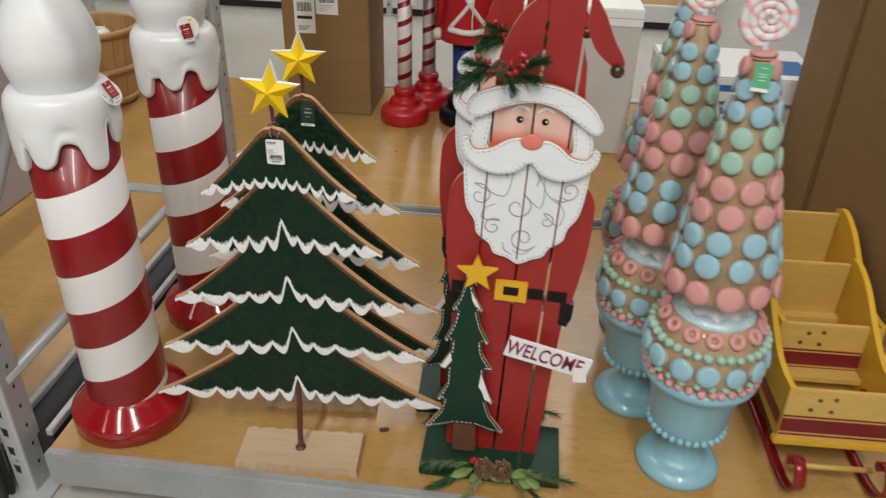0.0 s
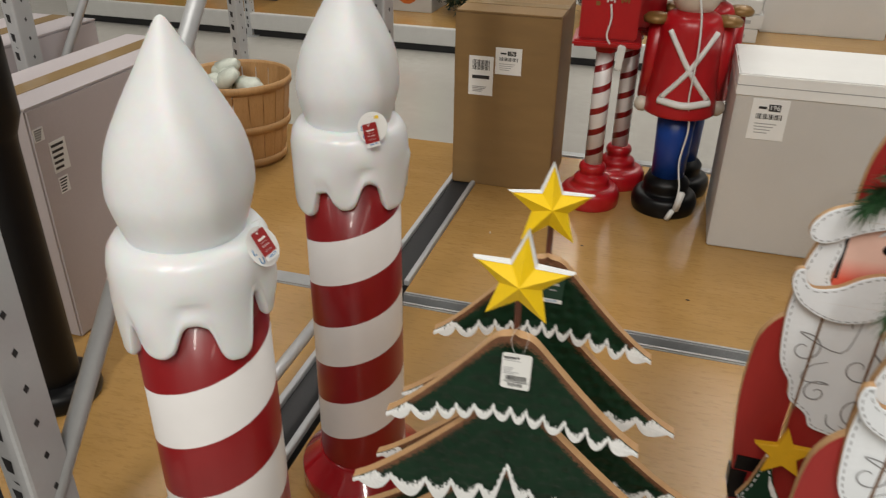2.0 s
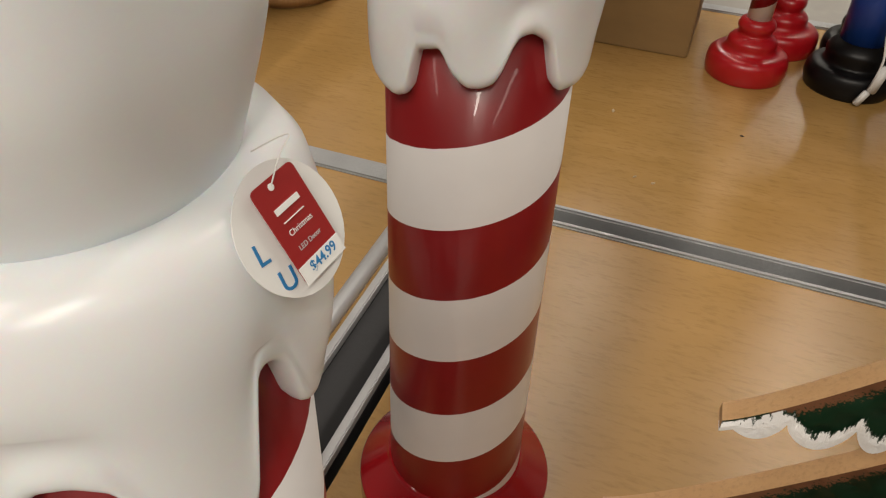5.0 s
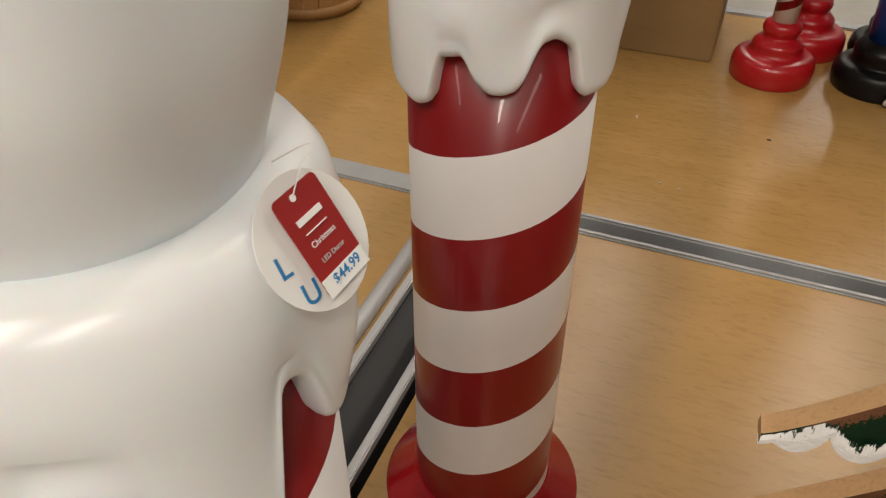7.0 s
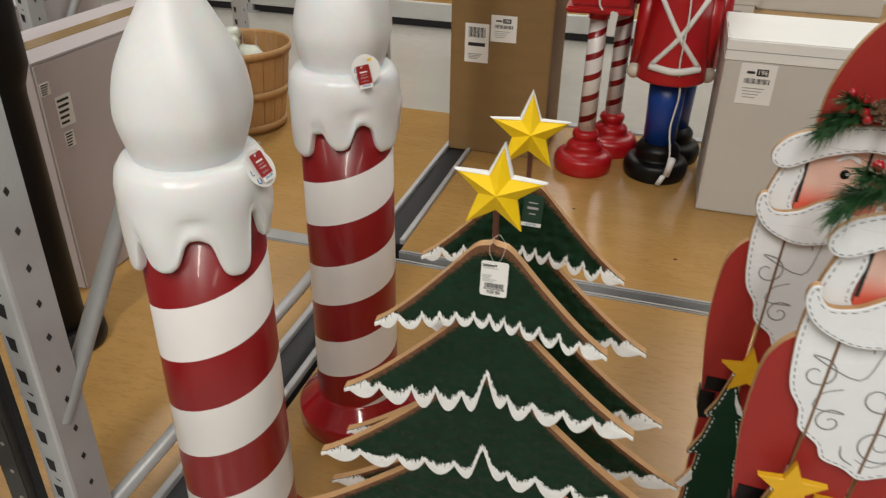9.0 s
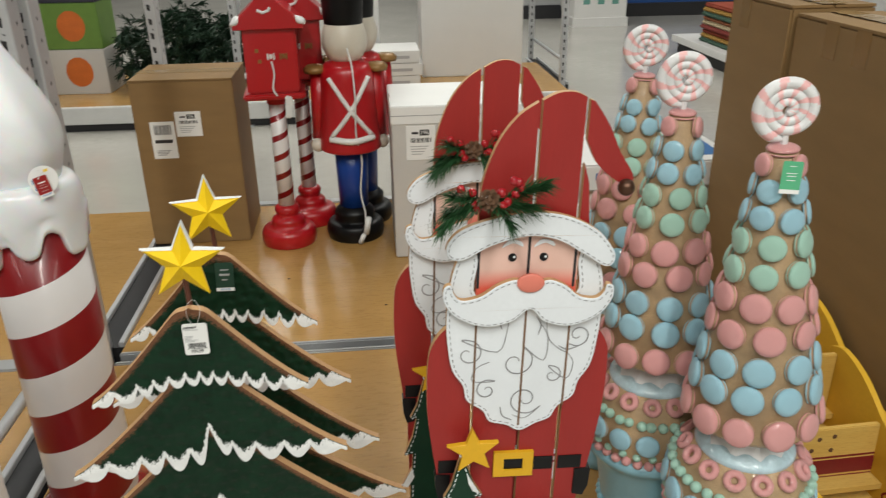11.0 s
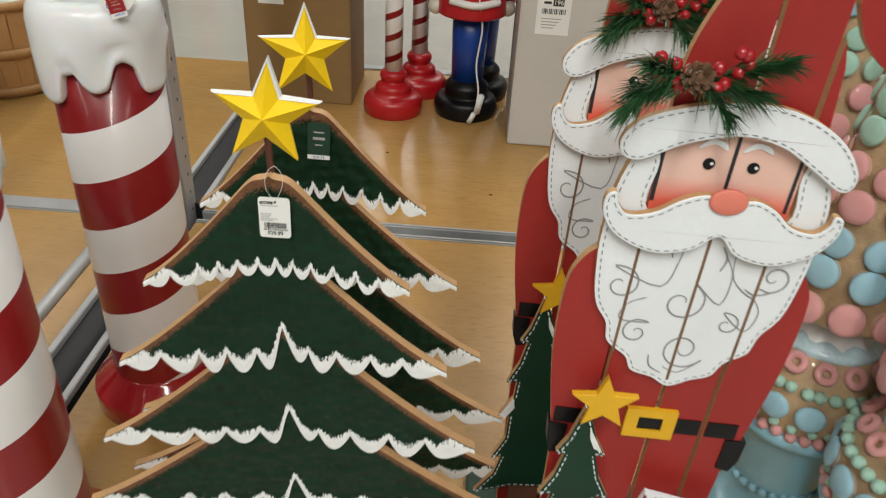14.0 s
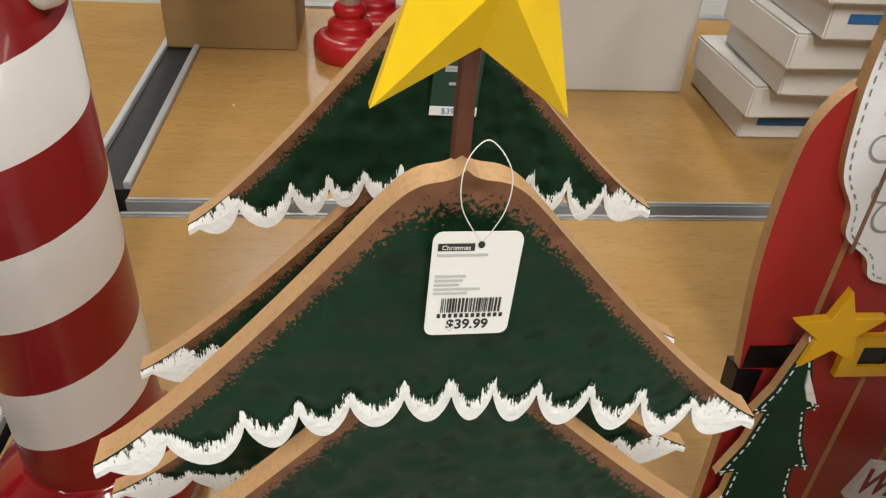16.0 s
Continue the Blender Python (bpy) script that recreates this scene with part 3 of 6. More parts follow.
M_ICING = paint("white_icing", (0.72, 0.72, 0.72), 0.35, 0, 0.1, 40, 200, 0.2)


def mesh_of(name, bm, materials, smooth=True):
    me = bpy.data.meshes.new(name)
    bmesh.ops.recalc_face_normals(bm, faces=bm.faces[:])
    bm.to_mesh(me)
    bm.free()
    for mm in materials:
        me.materials.append(mm)
    for p in me.polygons:
        p.use_smooth = smooth
    return me


def piece(name, me, parent, m):
    ob = new(name, me)
    ob.parent = parent
    ob.matrix_basis = m
    return ob


def macaron_mesh(name, shell):
    bm = lathe_bm([(0.8, 0.0), (0.97, 0.04), (0.97, 0.14), (0.86, 0.17), (0.86, 0.24), (0.98, 0.27), (1.0, 0.36), (0.93, 0.48), (0.72, 0.58), (0.4, 0.63), (0.0, 0.645)], 18, cap=False)
    for f in bm.faces:
        z = f.calc_center_median().z
        f.material_index = 1 if 0.14 < z < 0.26 else 0
    return mesh_of(name, bm, [shell, M_CREAM])


MAC = {"pink": macaron_mesh("pink_macaron", M_PINK), "blue": macaron_mesh("blue_macaron", M_BLUE), "mint": macaron_mesh("mint_macaron", M_MINT)}


def ball_mesh(name, material):
    bm = bmesh.new()
    bmesh.ops.create_uvsphere(bm, u_segments=10, v_segments=7, radius=1)
    return mesh_of(name, bm, [material])


PEARL_MINT, PEARL_PINK = ball_mesh("mint_pearl", M_MINT), ball_mesh("pink_pearl", M_PINK)


def torus_mesh(name, material, R=0.66, r=0.36, n=14, k=8):
    bm = bmesh.new()
    vs = [[bm.verts.new(((R + r * math.cos(2 * math.pi * j / k)) * math.cos(2 * math.pi * i / n), (R + r * math.cos(2 * math.pi * j / k)) * math.sin(2 * math.pi * i / n), r * math.sin(2 * math.pi * j / k) + r)) for j in range(k)] for i in range(n)]
    for i in range(n):
        for j in range(k):
            bm.faces.new((vs[i][j], vs[(i + 1) % n][j], vs[(i + 1) % n][(j + 1) % k], vs[i][(j + 1) % k]))
    return mesh_of(name, bm, [material])


DONUT = torus_mesh("pink_ring_sweet", M_PINK)
DOT_BLUE = ball_mesh("blue_bead", M_URN)
CONE_Z0, CONE_Z1, CONE_R0, CONE_R1 = 0.452, 0.862, 0.092, 0.020
MAC_ROWS = [("pink", 0.470, 0.0225, 11), ("blue", 0.519, 0.022, 10), ("blue", 0.563, 0.0215, 9), ("pink", 0.610, 0.0215, 8), ("pink", 0.653, 0.021, 8), ("mint", 0.698, 0.0195, 7), ("mint", 0.737, 0.0185, 6), ("blue", 0.775, 0.0175, 6), ("blue", 0.810, 0.0165, 5), ("pink", 0.844, 0.016, 3)]


def out_from(cx_r, z, ang, lean, size):
    """Pose of a piece at a height on a round form, facing outwards and up by lean degrees."""
    n = Vector((math.cos(ang) * math.cos(lean), math.sin(ang) * math.cos(lean), math.sin(lean)))
    q = n.to_track_quat("Z", "Y")
    return Matrix.LocRotScale((cx_r * math.cos(ang), cx_r * math.sin(ang), z), q, (size, size, size))


def topiary(m, label, spin, seed, lean=0.0):
    rnd = random.Random(seed)
    tip_over = pose(0, 0, 0.43, 0, lean, 0) @ pose(0, 0, -0.43)
    t = thing("macaron_topiary", m, label, "topiary", "macaron topiaries")
    prof = smooth_profile([(0.082, 0.0), (0.084, 0.012), (0.072, 0.026), (0.052, 0.036), (0.036, 0.060), (0.033, 0.080), (0.043, 0.094), (0.064, 0.112), (0.073, 0.130), (0.078, 0.165), (0.085, 0.205), (0.092, 0.232), (0.106, 0.245), (0.110, 0.256), (0.104, 0.266), (0.09, 0.268)], 5)
    urn = part("urn", lathe_bm([(0.0, 0.0)] + prof + [(0.0, 0.266)], 56, cap=False), M_URN, t, "pale blue footed urn", True)
    for i in range(30):
        a = 2 * math.pi * i / 30
        piece("bead", DOT_BLUE, urn, Matrix.LocRotScale((0.0735 * math.cos(a), 0.0735 * math.sin(a), 0.121), None, (0.0075, 0.0075, 0.0075)))
    prof = smooth_profile([(0.097, 0.258), (0.106, 0.29), (0.107, 0.32), (0.099, 0.352), (0.082, 0.382), (0.058, 0.402), (0.045, 0.43), (0.045, 0.45)], 5)
    ball = part("ball", lathe_bm(prof, 48), M_SUGAR, t, "sugared tan ball studded with sweets", True)
    part("icing_collar", lathe_bm(smooth_profile([(0.074, 0.388), (0.073, 0.396), (0.060, 0.408), (0.047, 0.420), (0.044, 0.448)], 4), 40), M_MELT, ball, "pale blue icing collar", True)
    bm = bmesh.new()
    for i in range(48):
        a0, a1 = 2 * math.pi * i / 48, 2 * math.pi * (i + 1) / 48
        z0, z1 = (0.4035 + 0.007 * abs(math.sin(5.5 * a)) for a in (a0, a1))
        vs = [(0.050, 0.428, a0), (0.050, 0.428, a1), (0.0675 - 1.2 * (z1 - 0.4035), z1 + 0.001, a1), (0.0675 - 1.2 * (z0 - 0.4035), z0 + 0.001, a0)]
        bm.faces.new([bm.verts.new((r * math.cos(a), r * math.sin(a), z)) for r, z, a in vs])
    part("icing_drip", bm, M_ICING, ball, "glossy white icing", True)
    for me, nm, r, z, lean, size, cnt in ((DONUT, "ring_sweet", 0.083, 0.376, 42, 0.0165, 14), (PEARL_MINT, "pearl", 0.103, 0.351, 20, 0.0088, 34), (MAC["blue"], "macaron", 0.104, 0.315, 8, 0.021, 14), (PEARL_MINT, "pearl", 0.106, 0.287, 0, 0.0075, 26), (PEARL_PINK, "pearl", 0.105, 0.272, 0, 0.0085, 34)):
        for i in range(cnt):
            a = 2 * math.pi * i / cnt + rnd.uniform(-0.02, 0.02) + spin
            piece(nm, me, ball, out_from(r, z + rnd.uniform(-0.0012, 0.0012), a, radians(lean), size * rnd.uniform(0.95, 1.05)))
    cone = part("cone", lathe_bm([(0.05, CONE_Z0 - 0.006), (CONE_R0 - 0.004, CONE_Z0 - 0.004), (CONE_R0, CONE_Z0 + 0.004), (CONE_R1, CONE_Z1 - 0.01), (0.012, CONE_Z1), (0.0, CONE_Z1)], 40, cap=False), M_SUGAR, t, "sugared tan cone studded with macarons", True, tip_over)
    slope = math.atan2(CONE_R0 - CONE_R1, CONE_Z1 - CONE_Z0)
    for k, (col, z, size, cnt) in enumerate(MAC_ROWS):
        r = CONE_R0 + (CONE_R1 - CONE_R0) * (z - CONE_Z0) / (CONE_Z1 - CONE_Z0) - 0.002
        for i in range(cnt):
            a = 2 * math.pi * (i + 0.5 * (k % 2)) / cnt + rnd.uniform(-0.04, 0.04) + spin
            piece("macaron", MAC[col], cone, out_from(r, z + rnd.uniform(-0.002, 0.002), a, slope + rnd.uniform(-0.05, 0.05), size * rnd.uniform(0.95, 1.04)))
    piece("macaron", MAC["pink"], cone, Matrix.LocRotScale((0, 0, CONE_Z1 - 0.006), None, (0.021, 0.021, 0.021)))
    # lollipop: a coiled sweet of pink and white
    lolly = part("lollipop_stick", tube_bm([(0, 0, 0.85), (0, 0, 0.885)], 0.005), M_ICING, t, m=tip_over)
    bm = bmesh.new()
    turns, seg, k = 3.05, 260, 10
    rings, angles = [], []
    for i in range(seg + 1):
        u = i / seg
        a = -0.5 * math.pi - 2 * math.pi * turns * (1 - u ** 0.62)
        R = 0.0030 + 0.0365 * u ** 0.62
        rad = (0.0062 + 0.0022 * u) * min(1.0, 0.30 + (1 - u) / 0.05)
        c = Vector((R * math.cos(a), 0, R * math.sin(a)))
        d = Vector((math.cos(a), 0, math.sin(a)))
        angles.append(a)
        rings.append([bm.verts.new(c + d * rad * math.cos(2 * math.pi * j / k) + Vector((0, rad * 1.1 * math.sin(2 * math.pi * j / k), 0))) for j in range(k)])
    for i in range(seg):
        for j in range(k):
            f = bm.faces.new((rings[i][j], rings[i][(j + 1) % k], rings[i + 1][(j + 1) % k], rings[i + 1][j]))
            side = math.cos(2 * math.pi * (j + 0.5) / k)
            f.material_index = 1 if (angles[i] / (2 * math.pi) * 8.3 + 0.14 * side) % 1 < 0.36 else 0
    bm.faces.new(rings[0])
    bm.faces.new(rings[-1])
    part("lollipop", bm, [M_ICING, M_LOLLY], t, "pink and white swirled lollipop", True, tip_over @ pose(0, 0, 0.915, 0, 0, -12) @ Matrix.Scale(1.0, 4))
    return t


TOPIARY_A = topiary(pose(0.372, 1.207, DECK), "pastel macaron cone topiary with lollipop in a pale blue urn", 0.1, 1, -2.7)
topiary(pose(0.295, 1.405, DECK), "pastel macaron cone topiary in a blue urn, behind another", 0.35, 2)
topiary(pose(0.322, 1.69, DECK), "pastel macaron cone topiary, behind two others in a row", 0.2, 3, 1.6)

# ---- painted plank figures ----
M_SRED = paint("barn_red_painted_plank", (0.315, 0.017, 0.014), 0.5, 0, 0.16, 6, 90, 0.12, (3, 3, 0.6))
M_SWHITE = paint("white_painted_board", (0.76, 0.79, 0.82), 0.55, 0, 0.06, 12, 150, 0.08)
M_SGREEN = paint("forest_green_painted_board", (0.007, 0.036, 0.018), 0.45, 0, 0.2, 14, 120, 0.1)
M_SGREEN.node_tree.nodes["Principled BSDF"].inputs["Specular IOR Level"].default_value = 0.25
M_GOLD = paint("mustard_yellow_paint", (0.72, 0.40, 0.012), 0.5, 0, 0.1, 14, 120, 0.06)
M_SKIN, knt, kbs = nodes_of("peach_paint_with_red_blush")
kco = knt.nodes.new("ShaderNodeTexCoord")
ksp = knt.nodes.new("ShaderNodeSeparateXYZ")
knt.links.new(kco.outputs["Object"], ksp.inputs[0])
blush = ramp(knt, ksp.outputs[2], 0.727, 0.700)
knt.links.new(mixed(knt, blush, mixed(knt, ramp(knt, noise_of(knt, 20), 0.3, 0.7), (0.72, 0.46, 0.38), (0.78, 0.52, 0.44)), (0.72, 0.12, 0.075)), kbs.inputs["Base Color"])
kbs.inputs["Roughness"].default_value = 0.5
M_NOSE = paint("coral_nose_paint", (0.74, 0.21, 0.15), 0.45, 0, 0.08, 20, 100, 0.05)
M_LINE = paint("grey_brush_line", (0.30, 0.30, 0.31), 0.6, 0, 0.25, 60, 200, 0.1)
M_STITCH = paint("dark_stitch_line", (0.22, 0.22, 0.23), 0.6, 0, 0.2)
M_WINE = paint("crimson_lettering", (0.25, 0.02, 0.035), 0.6, 0, 0.3, 80, 200, 0.1)
M_BROWNP = paint("brown_trunk_paint", (0.14, 0.055, 0.032), 0.55, 0, 0.2)
M_NEEDLE = paint("green_pine_needles", (0.025, 0.10, 0.030), 0.5, 0, 0.35, 60, 300, 0.1)
M_LEAF = paint("olive_fabric_leaf", (0.15, 0.24, 0.05), 0.5, 0, 0.3, 40, 200, 0.2)
M_SPRIG = paint("pale_frosted_needles", (0.22, 0.27, 0.13), 0.6, 0, 0.4, 60, 300, 0.1)
M_BERRY = paint("glossy_red_berry", (0.35, 0.01, 0.015), 0.2, 0, 0.2, 60, 200, 0.05, coat=0.4)
M_CONE = paint("brown_pine_cone", (0.16, 0.085, 0.045), 0.7, 0, 0.35, 90, 300, 0.4)
M_FROST = paint("frosted_cone_tips", (0.62, 0.58, 0.54), 0.7, 0, 0.2, 90, 300, 0.3)


def text_part(words, size, parent, material, m, name="lettering", bold=0.0, depth=0.0004):
    cu = bpy.data.curves.new(name, "FONT")
    cu.body, cu.size, cu.align_x, cu.align_y, cu.offset, cu.extrude = words, size, "CENTER", "CENTER", bold, depth
    tmp = bpy.data.objects.new(name, cu)
    scene.collection.objects.link(tmp)
    me = bpy.data.meshes.new_from_object(tmp.evaluated_get(bpy.context.evaluated_depsgraph_get()))
    bpy.data.objects.remove(tmp)
    me.name = name
    me.materials.clear()
    me.materials.append(material)
    ob = new(name, me)
    ob.parent, ob.matrix_basis = parent, m
    return ob


def curve_through(points, steps=6, closed=False):
    pts = [Vector((*p, 0)) for p in points]
    n = len(pts)
    out = []
    for i in range(n if closed else n - 1):
        a, b, c, d = (pts[(i - 1) % n], pts[i], pts[(i + 1) % n], pts[(i + 2) % n]) if closed else (pts[max(i - 1, 0)], pts[i], pts[i + 1], pts[min(i + 2, n - 1)])
        for k in range(steps):
            t = k / steps
            v = 0.5 * (2 * b + (c - a) * t + (2 * a - 5 * b + 4 * c - d) * t * t + (3 * b - a - 3 * c + d) * t ** 3)
            out.append((v.x, v.y))
    if not closed:
        out.append(points[-1])
    return out


def dashes(outline, y, inset, dash, gap, width, closed=True):
    """Short stitch bars following an outline, a little inside it."""
    bm = bmesh.new()
    n = len(outline)
    cx, cz = sum(p[0] for p in outline) / n, sum(p[1] for p in outline) / n
    area = sum(outline[i][0] * outline[(i + 1) % n][1] - outline[(i + 1) % n][0] * outline[i][1] for i in range(n))
    sgn = 1 if area > 0 else -1
    run, on = 0.0, True
    for i in range(n if closed else n - 1):
        a, b = Vector((*outline[i], 0)), Vector((*outline[(i + 1) % n], 0))
        L = (b - a).length
        if L < 1e-6:
            continue
        d = (b - a) / L
        nrm = Vector((-d.y, d.x, 0)) * sgn
        s = 0.0
        while s < L:
            left = (dash if on else gap) - run
            e = min(L, s + left)
            if on:
                p, q = a + d * s + nrm * inset, a + d * e + nrm * inset
                w = nrm * width / 2
                bm.faces.new([bm.verts.new((v.x, y, v.y)) for v in (p - w, q - w, q + w, p + w)])
            run += e - s
            if run >= (dash if on else gap) - 1e-7:
                on, run = not on, 0.0
            s = e if e > s else s + 1e-4
    return bm


def swirl(cx, cz, r, turns, start, hand=1, tail=None):
    pts = []
    for i in range(int(26 * turns) + 1):
        u = i / (26 * turns)
        a = start + hand * 2 * math.pi * turns * u
        rr = r * (0.15 + 0.85 * u)
        pts.append((cx + rr * math.cos(a), cz + rr * math.sin(a)))
    if tail:
        pts = curve_through([*pts[::3], *tail], 4)
    return pts


def flat_stroke(points, y, w, bm):
    """A brush line of varying width painted on a board."""
    pts = [Vector((p[0], 0, p[1])) for p in points]
    prev = None
    for i, p in enumerate(pts):
        d = (pts[min(i + 1, len(pts) - 1)] - pts[max(i - 1, 0)]).normalized()
        nrm = Vector((-d.z, 0, d.x))
        k = w * (0.55 + 0.45 * math.sin(math.pi * i / (len(pts) - 1)))
        cur = (bm.verts.new(p + nrm * k / 2 + Vector((0, y, 0))), bm.verts.new(p - nrm * k / 2 + Vector((0, y, 0))))
        if prev:
            bm.faces.new((prev[0], prev[1], cur[1], cur[0]))
        prev = cur


def needles(bm, origin, direction, count, length, spread, rnd, width=0.0011, stem=0.05):
    o, d = Vector(origin), Vector(direction).normalized()
    for _ in range(count):
        base = o + d * rnd.uniform(0, stem)
        side = Vector((rnd.gauss(0, 1), rnd.gauss(0, 1), rnd.gauss(0, 1))).normalized()
        dirn = (d + side * spread * rnd.uniform(0.4, 1.2)).normalized()
        L = length * rnd.uniform(0.6, 1.1)
        bend = Vector((0, 0, -0.15 * L))
        w = dirn.cross(Vector((rnd.random(), rnd.random(), rnd.random()))).normalized() * width * 0.5
        a, b, c = base, base + dirn * L * 0.55, base + dirn * L + bend
        v = [bm.verts.new(p) for p in (a - w, a + w, b + w, b - w, c)]
        bm.faces.new((v[0], v[1], v[2], v[3]))
        bm.faces.new((v[3], v[2], v[4]))


def pine_cone(size, rnd):
    bm = bmesh.new()
    bmesh.ops.create_icosphere(bm, subdivisions=1, radius=size * 0.62)
    for k in range(6):
        lat = -1.1 + 2.2 * k / 5
        n = max(4, int(9 * math.cos(lat)))
        for i in range(n):
            a = 2 * math.pi * (i + 0.5 * (k % 2)) / n
            d = Vector((math.cos(lat) * math.cos(a), math.cos(lat) * math.sin(a), math.sin(lat)))
            t = d.cross(Vector((0, 0, 1))).normalized() * size * 0.22
            up = Vector((0, 0, size * 0.12))
            p = d * size * 0.55
            q = d * size * rnd.uniform(0.95, 1.1) + Vector((0, 0, size * 0.12))
            f = bm.faces.new([bm.verts.new(v) for v in (p - t, p + t, q + t * 0.7 + up * 0.3, q - t * 0.7 + up * 0.3)])
            f2 = bm.faces.new([bm.verts.new(v) for v in (q + t * 0.7 + up * 0.3, q - t * 0.7 + up * 0.3, q - t * 0.6 - up, q + t * 0.6 - up)])
            f2.material_index = 1
    return bm


def santa_board(m, label, seed, sprig_x, lean):
    rnd = random.Random(seed)
    t = thing("santa_porch_sign", m, label, "porch sign", "painted plank signs")
    LM = pose(0, 0, 0, lean, 2.0, 0)
    # base board
    part("base", box_bm(-0.141, 0.141, -0.072, 0.085, 0.0, 0.020, 0.002), M_SGREEN, t, "dark green wooden base")
    # red planks with open joints
    Y0, Y1 = 0.0, 0.0105

    def plank(outline, front=M_SRED):
        bm = slab_bm(outline, Y0, Y1, 0.0)
        for f in bm.faces:
            f.material_index = 0 if f.normal.y < -0.5 else 1
        return part("plank", bm, [front, M_EDGE], t, m=LM)
    shoulder_l = curve_through([(-0.112, 0.40), (-0.126, 0.50), (-0.127, 0.585), (-0.118, 0.620), (-0.098, 0.642), (-0.0675, 0.650)], 5)
    plank([(-0.095, 0.02), (-0.106, 0.36), *shoulder_l, (-0.0675, 0.02)])
    hat_1 = curve_through([(-0.066, 0.80), (-0.062, 0.845), (-0.045, 0.893), (-0.022, 0.925), (0.0015, 0.942)], 5)
    plank([(-0.0625, 0.02), (-0.0625, 0.65), *hat_1, (0.0015, 0.02)])
    hat_2 = curve_through([(0.0065, 0.944), (0.025, 0.953), (0.045, 0.954), (0.0595, 0.948)], 4)
    plank([(0.0065, 0.02), *hat_2, (0.0595, 0.02)])
    shoulder_r = curve_through([(0.0645, 0.650), (0.095, 0.641), (0.115, 0.618), (0.123, 0.585), (0.122, 0.50), (0.110, 0.40)], 5)
    plank([(0.0645, 0.02), *shoulder_r, (0.100, 0.36), (0.090, 0.02)])
    # tail of the hat
    plank([(0.0645, 0.895), (0.0645, 0.945), *curve_through([(0.070, 0.943), (0.090, 0.915), (0.108, 0.880), (0.127, 0.851), (0.125, 0.836), (0.115, 0.838), (0.095, 0.851), (0.078, 0.868), (0.0645, 0.895)], 4)[:-1]])
    plank([(0.0645, 0.78), (0.0645, 0.865), (0.072, 0.84), (0.078, 0.78)])
    bm = bmesh.new()
    bmesh.ops.create_uvsphere(bm, u_segments=14, v_segments=9, radius=0.011)
    part("bell", bm, paint_once("bronze_bell", (0.10, 0.05, 0.03), 0.35, 0.7), t, "small bronze bell", True, LM @ pose(0.118, -0.006, 0.836))
    part("mitten", slab_bm([(-0.107, 0.352), (-0.094, 0.354), (-0.092, 0.398), (-0.1145, 0.399), (-0.1125, 0.37)], -0.0025, 0.016), M_BLACK, t, m=LM)
    part("mitten", slab_bm([(0.092, 0.354), (0.108, 0.350), (0.115, 0.368), (0.116, 0.399), (0.092, 0.399)], -0.0025, 0.016), M_BLACK, t, m=LM)
    # belt, buckle
    for x0, x1 in ((-0.110, -0.070), (0.027, 0.058), (0.066, 0.101)):
        part("belt", box_bm(x0, x1, -0.0015, 0.002, 0.401, 0.423), M_BLACK, t, m=LM)
    bk = bmesh.new()
    for b in ((-0.030, 0.028, 0.425, 0.436), (-0.030, 0.028, 0.394, 0.405), (-0.030, -0.015, 0.405, 0.425), (0.013, 0.028, 0.405, 0.425)):
        box_bm(b[0], b[1], -0.006, 0.0015, b[2], b[3], 0, bk)
    part("buckle", bk, M_GOLD, t, "yellow square belt buckle", m=LM)
    part("buckle_inset", box_bm(-0.015, 0.013, -0.003, 0.001, 0.405, 0.425), M_BLACK, t, m=LM)
    # face, hair and beard
    part("face", box_bm(-0.066, 0.066, -0.005, 0.003, 0.690, 0.790), M_SKIN, t, "peach face with red cheeks", m=LM)
    for x in (-0.0645, 0.0005, 0.062):
        part("joint", box_bm(x - 0.0017, x + 0.0017, -0.0058, -0.004, 0.700, 0.776 if abs(x) < 0.01 else 0.764), M_DARK, t, m=LM)
    beard = curve_through([(-0.078, 0.770), (-0.098, 0.72), (-0.104, 0.66), (-0.101, 0.612), (-0.094, 0.577), (-0.079, 0.553), (-0.073, 0.529), (-0.050, 0.511), (-0.040, 0.493), (-0.016, 0.486), (0.004, 0.476), (0.026, 0.487), (0.046, 0.496), (0.056, 0.515), (0.076, 0.531), (0.082, 0.555), (0.096, 0.580), (0.102, 0.617), (0.104, 0.67), (0.099, 0.72), (0.078, 0.765), (0.066, 0.74), (0.066, 0.690), (0.0, 0.685), (-0.066, 0.690), (-0.066, 0.74)], 5, True)
    bm = slab_bm(beard, -0.007, 0.004)
    for f in bm.faces:
        f.material_index = 0 if f.normal.y < -0.5 else 1
    bd = part("beard", bm, [M_SWHITE, M_EDGE], t, "white beard with grey swirls", m=LM)
    bm = bmesh.new()
